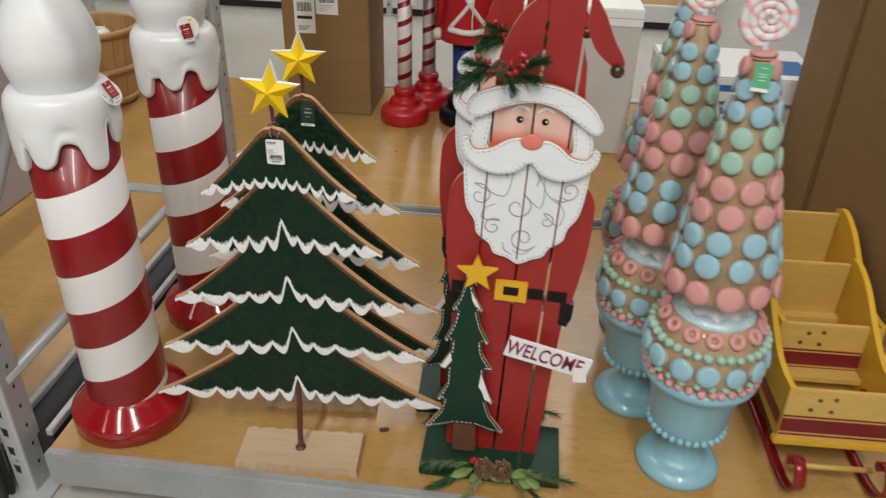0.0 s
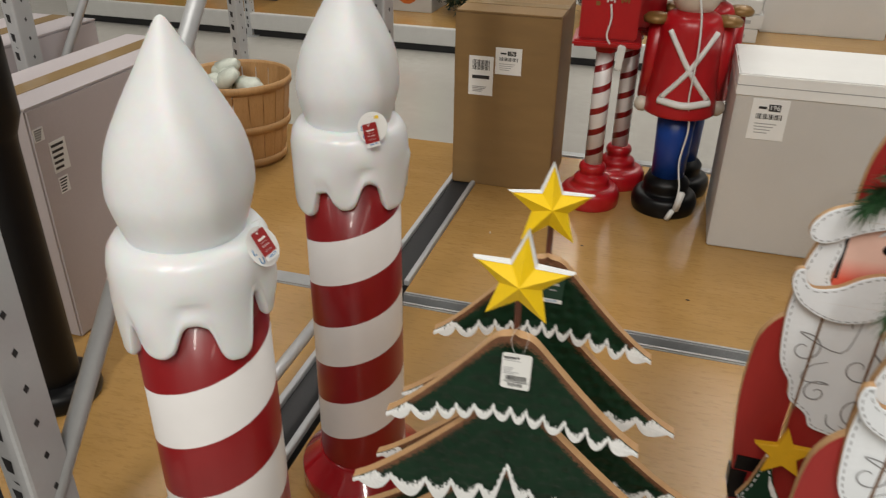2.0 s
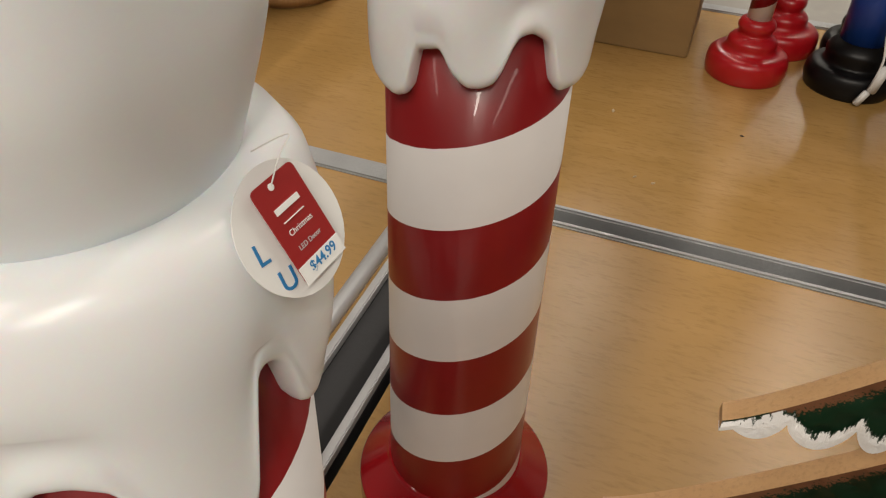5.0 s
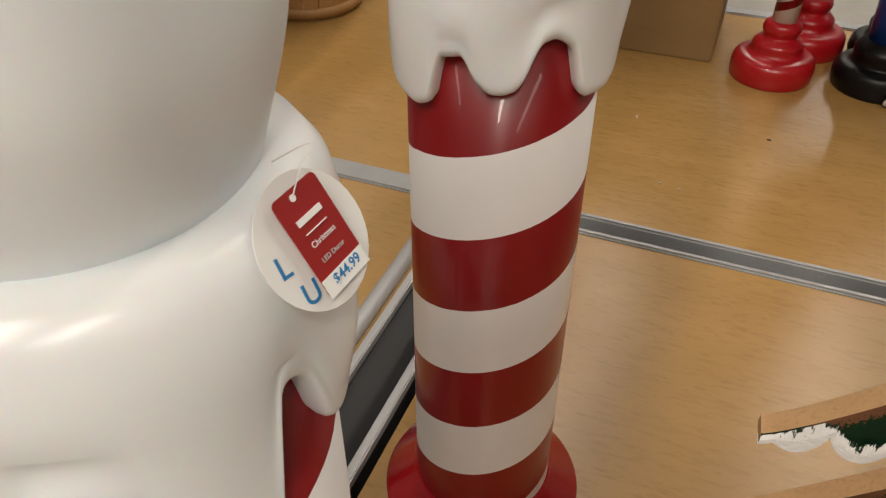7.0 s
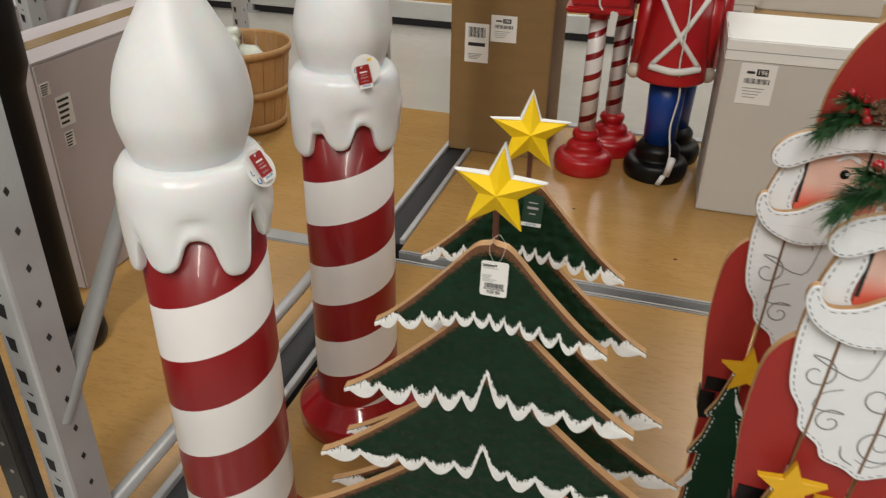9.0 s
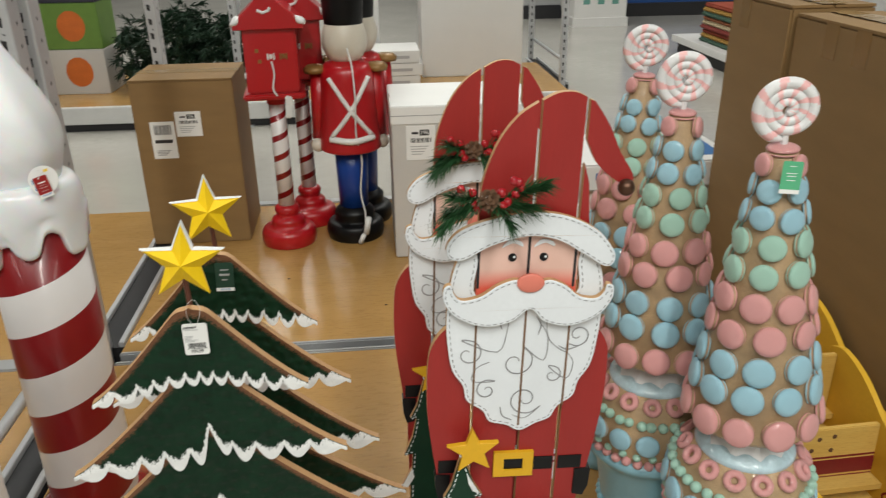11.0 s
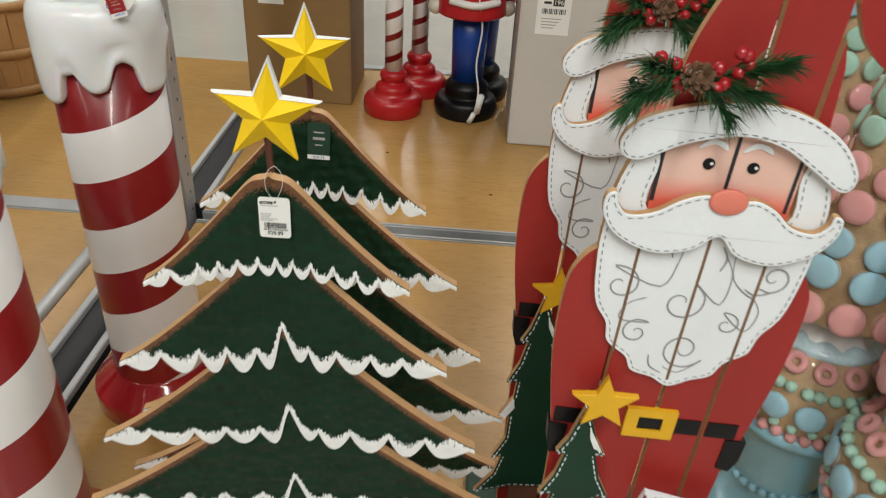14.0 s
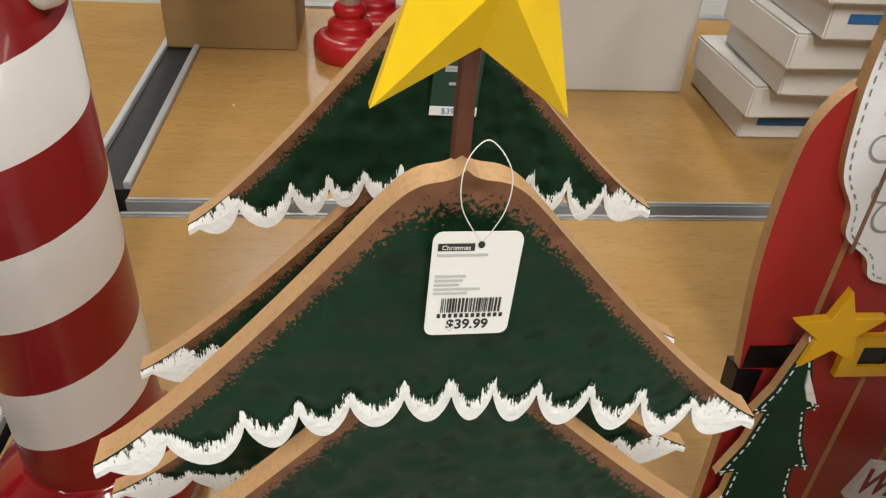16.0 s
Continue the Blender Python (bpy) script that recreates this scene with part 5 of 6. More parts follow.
# ---- flat white cartons in a stack ----
M_WBOX = paint("white_carton", (0.68, 0.67, 0.65), 0.55, 0, 0.05, 5, 160, 0.06)
M_BLUEB = paint("blue_carton_print", (0.03, 0.14, 0.36), 0.5, 0, 0.1)
for k, (x0, y0, trn, band) in enumerate(((0.425, 2.56, 0, True), (0.40, 2.50, 3, False), (0.43, 2.45, -1, False), (0.40, 2.40, 2, False), (0.43, 2.36, 0, True), (0.40, 2.33, 1, True))):
    h = 0.080
    t = thing("flat_box", pose(x0 + 0.015, y0, DECK + k * h, 0, 0, trn), "flat white cardboard carton in a stack", "cardboard box", "flat white cartons")
    part("body", box_bm(0, 0.47, 0, 0.33, 0.0005, h - 0.002, 0.004), M_WBOX, t)
    part("top_flap", box_bm(0.004, 0.466, 0.004, 0.326, h - 0.004, h - 0.0005), M_WBOX, t)
    if band:
        bar(0.04, 0.30, 0.035, 0.055, M_BLUEB, t, -0.001)
        part("blue_print", box_bm(0.30, 0.44, 0.05, 0.20, h - 0.0004, h + 0.0003), M_BLUEB, t)

# ---- mailboxes on candy posts ----
M_BRIGHT = paint("bright_red_plastic", (0.42, 0.008, 0.013), 0.3, 0, 0.1, 8, 120, 0.03, coat=0.2)
M_BRONZE = paint("antique_gold_paint", (0.26, 0.14, 0.04), 0.4, 0.3, 0.2)
M_CORD = paint("white_cord_plastic", (0.72, 0.72, 0.70), 0.4, 0, 0.05)
M_CANDY, cnt_, cbs_ = nodes_of("thin_red_spiral_on_white")
spiral(cnt_, cbs_, 0.072, 0.072, 0.01, 0.70)
for n_ in cnt_.nodes:
    if n_.type == "MATH" and n_.operation == "GREATER_THAN":
        n_.inputs[1].default_value = 0.70


def mailbox(m, label, wired):
    t = thing("mailbox_decoration", m, label, "mailbox", "candy post mailboxes")
    part("base", lathe_bm(smooth_profile([(0.098, 0.0), (0.102, 0.02), (0.100, 0.048), (0.088, 0.062), (0.070, 0.066), (0.062, 0.075), (0.060, 0.092), (0.048, 0.104), (0.040, 0.110), (0.046, 0.128), (0.042, 0.142), (0.032, 0.148)], 4), 40), M_BRIGHT, t, "round stepped red base", True)
    part("post", lathe_bm([(0.030, 0.14), (0.029, 0.56)], 28), M_CANDY, t, "red and white candy striped post", True)
    part("collar", lathe_bm([(0.034, 0.53), (0.036, 0.555), (0.050, 0.57)], 24), M_BRIGHT, t, "", True)
    part("box_floor", box_bm(-0.105, 0.105, -0.095, 0.095, 0.560, 0.580, 0.006), M_BRIGHT, t)
    bd = part("body", box_bm(-0.088, 0.088, -0.080, 0.080, 0.580, 0.800, 0.006), M_BRIGHT, t, "red plastic box")
    bm = bmesh.new()
    rf = [(-0.115, 0.795), (0.115, 0.795), (0.115, 0.815), (0.055, 0.870), (0.022, 0.905), (-0.022, 0.905), (-0.055, 0.870), (-0.115, 0.815)]
    part("roof", slab_bm(rf, -0.10, 0.10, 0.004), M_BRIGHT, t, "sloping red roof")
    part("finial", lathe_bm(smooth_profile([(0.018, 0.905), (0.012, 0.912), (0.026, 0.930), (0.022, 0.952), (0.008, 0.965), (0.0, 0.968)], 4), 24), M_BRONZE, t, "gold ball finial", True)
    part("roof_snow", tube_bm([(-0.03, -0.102, 0.858), (-0.012, -0.102, 0.850), (0.006, -0.102, 0.856), (0.012, -0.102, 0.866)], 0.005), M_STARSNOW, t)
    for x, z in ((-0.045, 0.725), (-0.038, 0.690)):
        part("stud", box_bm(x - 0.006, x + 0.006, -0.0815, -0.079, z - 0.006, z + 0.006), M_BRONZE, bd)
    for x, mat, nm in ((0.000, M_CORD, "white ribbed latch"), (0.042, M_BRONZE, "gold ribbed latch")):
        lt_ = part("latch", box_bm(x - 0.005, x + 0.005, -0.087, -0.079, 0.698, 0.714, 0.002), mat, bd, nm)
        for k in (-1, 1):
            part("rib", box_bm(x + k * 0.010 - 0.0028, x + k * 0.010 + 0.0028, -0.084, -0.079, 0.694, 0.716, 0.001), mat, lt_)
    for x in (-0.104, 0.104):
        bm = bmesh.new()
        bmesh.ops.create_icosphere(bm, subdivisions=2, radius=0.024)
        for v in bm.verts:
            v.co = Vector((v.co.x, v.co.y * 1.1, v.co.z * 0.5 + 0.003 * math.sin(140 * v.co.x + 90 * v.co.y)))
        part("roof_snow", bm, M_STARSNOW, t, "white snow cap on the roof's corner", True, pose(x, -0.082, 0.822, 0, 38 if x > 0 else -38, 0))
    if wired:
        part("cord", tube_bm(curve3([(0.0, -0.084, 0.69), (0.006, -0.09, 0.65), (-0.002, -0.095, 0.60), (0.01, -0.10, 0.575)]), 0.003), M_CORD, t, "white power cord")
        part("plug", box_bm(-0.022, 0.0, -0.112, -0.094, 0.50, 0.575, 0.004), M_CORD, t, m=pose(0, 0, 0, 0, 6, 0))
        part("plug", box_bm(0.035, 0.050, -0.108, -0.094, 0.53, 0.575, 0.004), M_CORD, t)
    return t


def curve3(points, steps=6):
    pts = [Vector(p) for p in points]
    out = []
    for i in range(len(pts) - 1):
        a, b, c, d = pts[max(i - 1, 0)], pts[i], pts[i + 1], pts[min(i + 2, len(pts) - 1)]
        for k in range(steps):
            t = k / steps
            out.append(0.5 * (2 * b + (c - a) * t + (2 * a - 5 * b + 4 * c - d) * t * t + (3 * b - a - 3 * c + d) * t ** 3))
    return out + [pts[-1]]


mailbox(pose(-0.508, 3.035, DECK, 0, 0, 4), "red plastic mailbox on a candy striped post, seen from its back", True)
mailbox(pose(-0.437, 3.24, DECK, 0, 0, 4), "red plastic mailbox on a candy striped post behind another", False)

# ---- toy soldiers ----
M_NAVY = paint("royal_blue_plastic", (0.006, 0.045, 0.26), 0.3, 0, 0.12, 8, 120, 0.03)
M_OFF = paint("off_white_plastic", (0.62, 0.57, 0.48), 0.35, 0, 0.06, 8, 120, 0.02)


def soldier(m, label, wired):
    bm = bmesh.new()

    def add(src, k):
        me = bpy.data.meshes.new("tmp")
        for f in src.faces:
            f.material_index = k
        src.to_mesh(me)
        src.free()
        bm.from_mesh(me)
        bpy.data.meshes.remove(me)
    add(lathe_bm(smooth_profile([(0.104, 0.0), (0.110, 0.03), (0.102, 0.058), (0.078, 0.066), (0.074, 0.078), (0.076, 0.100), (0.062, 0.118), (0.050, 0.126)], 4), 36), 0)
    add(lathe_bm([(0.054, 0.115), (0.058, 0.24), (0.062, 0.355)], 32), 1)
    add(lathe_bm(smooth_profile([(0.090, 0.345), (0.112, 0.350), (0.113, 0.375), (0.104, 0.46), (0.098, 0.56), (0.096, 0.625), (0.080, 0.655), (0.045, 0.672)], 4), 36), 2)
    for s in (-1, 1):
        add(tube_bm([(s * 0.108, 0.02, 0.385), (s * 0.106, 0.014, 0.50), (s * 0.100, 0.008, 0.625)], 0.028, 14), 2)
        arm = bmesh.new()
        bmesh.ops.create_uvsphere(arm, u_segments=14, v_segments=9, radius=0.026, matrix=pose(s * 0.118, -0.002, 0.365))
        add(arm, 3)
        add(moved(lathe_bm([(0.0, 0.0), (0.040, 0.0), (0.043, 0.014), (0.030, 0.026), (0.0, 0.028)], 20, cap=False), pose(s * 0.108, 0, 0.628)), 4)
        add(tube_bm(curve3([(s * 0.070, -0.074, 0.620), (0.0, -0.104, 0.505), (-s * 0.070, -0.088, 0.415)]), 0.0085, 8), 5)
    add(tube_bm(curve3([(-0.078, -0.084, 0.405), (0.0, -0.115, 0.398), (0.078, -0.084, 0.405)]), 0.012, 8), 5)
    add(lathe_bm(smooth_profile([(0.030, 0.655), (0.058, 0.675), (0.078, 0.715), (0.078, 0.755), (0.066, 0.795), (0.058, 0.805)], 4), 32), 6)
    add(lathe_bm(smooth_profile([(0.064, 0.790), (0.068, 0.80), (0.072, 0.86), (0.078, 0.93), (0.080, 0.96), (0.070, 0.975), (0.0, 0.98)], 4), 32), 0)
    if wired:
        add(tube_bm(curve3([(0.0, -0.080, 0.72), (0.012, -0.095, 0.66), (0.016, -0.114, 0.56), (0.012, -0.116, 0.42), (0.03, -0.090, 0.32), (0.02, -0.085, 0.20), (0.03, -0.112, 0.12), (0.025, -0.114, 0.06)]), 0.0032, 6), 7)
        add(moved(box_bm(-0.010, 0.010, -0.008, 0.008, -0.035, 0.035, 0.003), pose(0.035, -0.118, 0.075, 0, 12, 0)), 7)
        add(moved(box_bm(-0.008, 0.008, -0.006, 0.006, -0.02, 0.02, 0.002), pose(0.012, -0.122, 0.026, 0, 25, 0)), 7)
    me = bpy.data.meshes.new("nutcracker_figure")
    bmesh.ops.recalc_face_normals(bm, faces=bm.faces[:])
    bm.to_mesh(me)
    bm.free()
    for mm in (M_BLACK, M_NAVY, M_BRIGHT, M_OFF, M_BRONZE, M_CORD, M_OFF, M_CORD):
        me.materials.append(mm)
    for p in me.polygons:
        p.use_smooth = True
    ob = new("nutcracker_figure", me)
    return tagged_at(ob, m, label, "nutcracker", "plastic nutcrackers")


def moved(bm, m):
    bmesh.ops.transform(bm, matrix=m, verts=bm.verts[:])
    return bm


soldier(pose(-0.257, 3.07, DECK, 0, 0, 6), "plastic nutcracker soldier in red coat, seen from its back", True)
soldier(pose(-0.217, 3.25, DECK, 0, 0, 6), "plastic nutcracker soldier in red coat behind another", False)

# ---- side bay: cartons, black post, basket ----
M_LILAC = paint("pale_lilac_carton", (0.50, 0.45, 0.46), 0.6, 0, 0.06, 4, 150, 0.06)
M_WEAVE = wood("woven_split_wood", (0.48, 0.26, 0.10), (0.60, 0.36, 0.16), (10, 10, 1.0), 4, 0.55, 0.15)


def side_carton(x0, x1, y0, y1, h, label):
    t = thing("lilac_box", pose(0, 0, DECK), label, "cardboard box", "pale lilac cartons")
    part("body", box_bm(x0, x1, y0, y1, 0, h - 0.003, 0.005), M_LILAC, t)
    xm = (x0 + x1) / 2
    part("top_flap", box_bm(x0 + 0.001, xm - 0.002, y0 + 0.001, y1 - 0.001, h - 0.005, h), M_LILAC, t)
    part("top_flap", box_bm(xm + 0.002, x1 - 0.001, y0 + 0.001, y1 - 0.001, h - 0.005, h), M_LILAC, t)
    part("tape", box_bm(xm - 0.028, xm + 0.028, y0, y1, h + 0.0004, h + 0.0014), M_TAPE, t, "glossy clear packing tape")
    return t


lil = side_carton(-1.86, -1.63, 1.80, 2.46, 0.60, "large pale lilac carton with a printed sticker on the side deck")
for yy, zz, a, b in ((1.822, 0.535, 0.03, 0.03), (1.868, 0.47, 0.05, 0.075), (1.862, 0.40, 0.03, 0.04)):
    st_ = part("sticker", box_bm(-1.6296, -1.6285, yy - a / 2, yy + a / 2, zz - b / 2, zz + b / 2), M_CARD, lil, "white printed sticker")
    for k in range(5):
        part("print_bar", box_bm(-1.6285, -1.6278, yy - a * 0.42, yy + a * (0.1 + 0.06 * k), zz - b * 0.4 + b * 0.18 * k, zz - b * 0.32 + b * 0.18 * k), M_BLACKINK, st_)
side_carton(-2.35, -2.08, 1.95, 2.60, 0.60, "large pale lilac carton behind another on the side deck")

t = thing("black_post", pose(-1.53, 1.605, DECK), "matte black round post with a wide foot and yellow cap", "post")
part("foot", lathe_bm([(0.0, 0), (0.088, 0.0), (0.092, 0.01), (0.090, 0.035), (0.080, 0.045), (0.060, 0.05), (0.0, 0.05)], 40, cap=False), M_BLACK, t, "", True)
part("shaft", lathe_bm([(0.052, 0.045), (0.050, 0.60), (0.052, 0.62), (0.066, 0.66), (0.066, 0.80), (0.058, 0.83), (0.0, 0.835)], 36, cap=False), M_BLACK, t, "", True)
part("cap", lathe_bm(smooth_profile([(0.05, 0.83), (0.058, 0.88), (0.055, 0.96), (0.03, 1.02), (0.0, 1.03)], 4), 28), M_YELLOW, t, "yellow plastic cap", True)

t = thing("bushel_basket", pose(-1.86, 3.03, DECK), "round split-wood bushel basket holding clear plastic bags", "basket")
nst = 22
for i in range(nst):
    a0, a1 = 2 * math.pi * (i + 0.04) / nst, 2 * math.pi * (i + 0.96) / nst
    bm = bmesh.new()
    prev = None
    for k in range(7):
        u = k / 6
        r = 0.150 + 0.045 * u ** 0.8
        z = 0.01 + 0.31 * u
        cur = [bm.verts.new(((r + o) * math.cos(a), (r + o) * math.sin(a), z)) for a in (a0, a1) for o in (0.0, 0.004)]
        if prev:
            for p_, q_ in ((0, 1), (1, 3), (3, 2), (2, 0)):
                bm.faces.new((prev[p_], prev[q_], cur[q_], cur[p_]))
        prev = cur
    part("stave", bm, M_WEAVE, t)
for z, r in ((0.315, 0.198), (0.16, 0.183), (0.025, 0.158)):
    bm = lathe_bm([(r, z - 0.014), (r + 0.005, z - 0.014), (r + 0.006, z + 0.014), (r, z + 0.014), (r, z - 0.014)], 44, cap=False)
    part("hoop", bm, M_WEAVE, t, "", True)
part("bottom", lathe_bm([(0.0, 0.0), (0.15, 0.0), (0.15, 0.012), (0.0, 0.012)], 32, cap=False), M_WEAVE, t)
rnd = random.Random(12)
for i in range(7):
    bm = bmesh.new()
    bmesh.ops.create_icosphere(bm, subdivisions=2, radius=0.055)
    for v in bm.verts:
        v.co *= 1 + 0.35 * noise.noise(v.co * 30 + Vector((i * 5, 0, 0)))
        v.co.z *= 0.6
    b_ = tagged_at(put("plastic_bag", bm, paint_once("crinkled_clear_plastic", (0.62, 0.66, 0.58), 0.2, 0, 0.2, 30, 200, 0.4), None, "", True), pose(-1.86 + rnd.uniform(-0.1, 0.1), 3.03 + rnd.uniform(-0.1, 0.1), DECK + 0.262 + 0.01 * i, rnd.uniform(-30, 30), rnd.uniform(-30, 30), 0), "crinkled clear plastic bag lying in the basket", "bag", "bags in the basket")

# ---- hang tags ----
M_TAGRED = paint("red_card_tag", (0.30, 0.014, 0.014), 0.4, 0, 0.06, 20, 200, 0.03)
M_TAGGREEN = paint("mint_green_card_tag", (0.10, 0.42, 0.22), 0.45, 0, 0.06, 20, 200, 0.03)
M_TAGDARK = paint("dark_green_card_tag", (0.015, 0.05, 0.032), 0.45, 0, 0.06, 20, 200, 0.03)
M_PRICEBLUE = paint("blue_price_print", (0.02, 0.20, 0.45), 0.5, 0, 0.05)
M_THREAD = paint("clear_nylon_thread", (0.7, 0.7, 0.68), 0.25, 0, 0.05)


def rounded(w, h, r=0.003, n=4):
    out = []
    for cx, cz, a0 in ((w / 2 - r, h / 2 - r, 0), (-w / 2 + r, h / 2 - r, 90), (-w / 2 + r, -h / 2 + r, 180), (w / 2 - r, -h / 2 + r, 270)):
        for k in range(n + 1):
            a = radians(a0 + 90 * k / n)
            out.append((cx + r * math.cos(a), cz + r * math.sin(a)))
    return out


def candle_tag(parent, m, spin, sx, sz):
    """Round white sticker with a red swing tag over it."""
    s = part("round_sticker", lathe_bm([(0.0, 0), (0.0310, 0), (0.0310, 0.0006), (0.0, 0.0007)], 36, cap=False), M_CARD, parent, "round white sticker", m=m @ pose(sx, 0.001, sz, 90, 0, 0))
    for words, bx, bz in (("L", -0.0215, 0.000), ("U", -0.0165, -0.0165)):
        text_part(words, 0.014, s, M_PRICEBLUE, pose(bx, bz, 0.0008, 0, 0, -8), bold=0.0001, depth=0.0002)
    part("star_print", box_bm(0.004, 0.013, 0.017, 0.023, 0.0007, 0.0011), M_YELLOW, s)
    tg = part("swing_tag", slab_bm(rounded(0.031, 0.052), -0.004, -0.0034), M_TAGRED, parent, "red printed swing tag", m=m @ pose(0.0, -0.001, 0.0, 0, spin, 0) @ Matrix.Scale(0.92, 4))
    part("price_strip", box_bm(-0.0155, 0.0155, -0.0044, -0.0039, -0.026, -0.0165), M_CARD, tg)
    bar(-0.009, 0.008, 0.0095, 0.0125, M_CARD, tg, -0.0048)
    bar(-0.008, 0.007, 0.0046, 0.0050, M_CARD, tg, -0.0048)
    text_part("Christmas", 0.0042, tg, M_CARD, pose(0, -0.0042, -0.001, 90, 0, 0), depth=0.0001)
    text_part("LED Decor", 0.0036, tg, M_PALEINK, pose(0, -0.0042, -0.0095, 90, 0, 0), depth=0.0001)
    text_part("$44.99", 0.0072, tg, M_PRICEBLUE, pose(0.001, -0.0046, -0.0203, 90, 0, 0), bold=0.0001, depth=0.0001)
    part("hole", lathe_bm([(0.0, 0), (0.0018, 0), (0.0018, 0.0004), (0.0, 0.0005)], 12, cap=False), M_CARD, tg, m=pose(-0.003, -0.0041, 0.022, 90, 0, 0))
    part("thread", tube_bm(curve3([(-0.003, -0.004, 0.022), (0.006, -0.010, 0.032), (0.016, -0.012, 0.038), (0.0, -0.002, 0.040)]), 0.0004, 5), M_THREAD, tg)
    return tg


across, upward = Vector((0.115, 0.99, 0.04)).normalized(), Vector((-0.50, 0.17, 0.85))
inward = upward.cross(across).normalized()
upward = across.cross(inward)
leaning = Matrix((across, inward, upward)).transposed().to_4x4()
candle_tag(CANDLE_A, CANDLE_A.matrix_basis.inverted() @ pose(-0.7130, 1.1935, 0.8645) @ leaning @ Matrix.Scale(0.76, 4), 0, -0.001, -0.001)
candle_tag(CANDLE_B, CANDLE_B.matrix_basis.inverted() @ pose(-0.7120, 1.5195, 0.8805, -10, 0, 38) @ Matrix.Scale(0.74, 4), -8, 0.005, 0.014)

tg = part("price_tag", slab_bm(rounded(0.0285, 0.038), -0.0006, 0.0), M_CARD, TREE_A, "white printed price tag", m=pose(0.004, -0.0145, 0.668, 3, 1.5, 0) @ Matrix.Diagonal((1.05, 1, 1.2, 1)))
part("black_title", box_bm(-0.0125, -0.001, -0.0010, -0.0006, 0.0130, 0.0153), M_BLACKINK, tg)
text_part("Christmas", 0.0022, tg, M_CARD, pose(-0.0068, -0.0011, 0.0141, 90, 0, 0), depth=0.00005)
part("hole", lathe_bm([(0.0, 0), (0.0011, 0), (0.0011, 0.0004), (0.0, 0.0005)], 10, cap=False), M_BLACKINK, tg, m=pose(0.001, -0.0007, 0.0150, 90, 0, 0))
for zz, wd in ((0.0115, 0.016), (0.0040, 0.010), (0.0024, 0.009), (0.0008, 0.008), (-0.0008, 0.015), (-0.0024, 0.011)):
    bar(-0.0125, -0.0125 + wd, zz - 0.0004, zz + 0.0004, M_PALEINK, tg, -0.0010)
rnd = random.Random(2)
x = -0.0095
while x < 0.0105:
    w_ = rnd.choice((0.00022, 0.00045, 0.0007))
    part("barcode_bar", box_bm(x, x + w_, -0.0010, -0.0006, -0.0098, -0.0045), M_BLACKINK, tg)
    x += w_ + rnd.choice((0.0003, 0.0005))
for k in range(12):
    bar(-0.0105 + 0.0019 * k, -0.0094 + 0.0019 * k, -0.0118, -0.0105, M_BLACKINK, tg, -0.0010)
text_part("$39.99", 0.0052, tg, M_BLACKINK, pose(0.0, -0.0008, -0.0148, 90, 0, 0), bold=0.00012, depth=0.00005)
part("thread", tube_bm(curve3([(0.001, -0.0006, 0.0152), (-0.0065, 0.0, 0.027), (-0.006, 0.004, 0.038), (0.001, 0.008, 0.043), (0.008, 0.004, 0.036), (0.007, 0.0, 0.026), (0.001, -0.0006, 0.0152)]), 0.0002, 5), M_THREAD, tg)
tg = part("price_tag", slab_bm(rounded(0.022, 0.040), -0.0006, 0.0), M_TAGDARK, TREE_B, "dark green printed swing tag", m=pose(0.010, -0.014, 0.673, 4, 3, 0) @ Matrix.Scale(1.15, 4))
part("price_strip", box_bm(-0.011, 0.011, -0.0010, -0.0006, -0.020, -0.0155), M_CARD, tg)
text_part("$39.99", 0.0042, tg, M_PRICEBLUE, pose(0.0, -0.0011, -0.0178, 90, 0, 0), depth=0.00005)
for zz, wd in ((0.010, 0.010), (0.004, 0.012), (0.0025, 0.012), (-0.004, 0.007)):
    bar(-wd / 2, wd / 2, zz - 0.0006, zz + 0.0006, M_GREYINK, tg, -0.0010)
tg = part("price_tag", slab_bm(rounded(0.027, 0.046), -0.0006, 0.0), M_TAGGREEN, TOPIARY_A, "mint green printed price tag", m=pose(-0.026, -0.040, 0.836, -4, 2, -12) @ Matrix.Scale(0.92, 4))
part("price_strip", box_bm(-0.0135, 0.0135, -0.0010, -0.0006, -0.023, -0.017), M_CARD, tg)
for zz, wd in ((0.016, 0.008), (0.006, 0.014), (0.002, 0.012), (-0.004, 0.012)):
    bar(-wd / 2, wd / 2, zz - 0.0005, zz + 0.0005, M_CARD, tg, -0.0010)

for s_, sx_, sz_, sh_ in STICKER_CODES:
    text_part("196", sh_ * 0.95, s_, M_CARD, pose(sx_, -0.0021, sz_, 90, 0, 0), depth=0.0002)

# ---- the aisle behind: next rack, its goods and the far end of the shop ----
RY0, RY1, RX1 = 5.28, 6.42, 1.17
tagged(put("shelf_deck_far", box_bm(-4.6, RX1, RY0 + 0.05, RY1, DECK - 0.02, DECK + 0.02), M_DECK), "tan particle board shelf deck", "shelf deck", kind="structure")
bm = box_bm(-4.6, RX1, RY0, RY0 + 0.05, 0.05, DECK + 0.026, 0.004)
tagged(put("rack_beam_far", bm, paint("white_painted_steel", (0.62, 0.62, 0.60), 0.45, 0, 0.06)), "white painted steel rack beam", "rack beam", kind="structure")
# open space below the beam, its shade drawn as a dark box
tagged(put("under_beam_shade", box_bm(-4.6, RX1, RY0 + 0.03, RY0 + 0.05, 0.0, 0.05), M_DARK), "dark strip coloured as the shade under the rack beam", "rack beam", kind="structure")
FARZ = DECK + 0.02
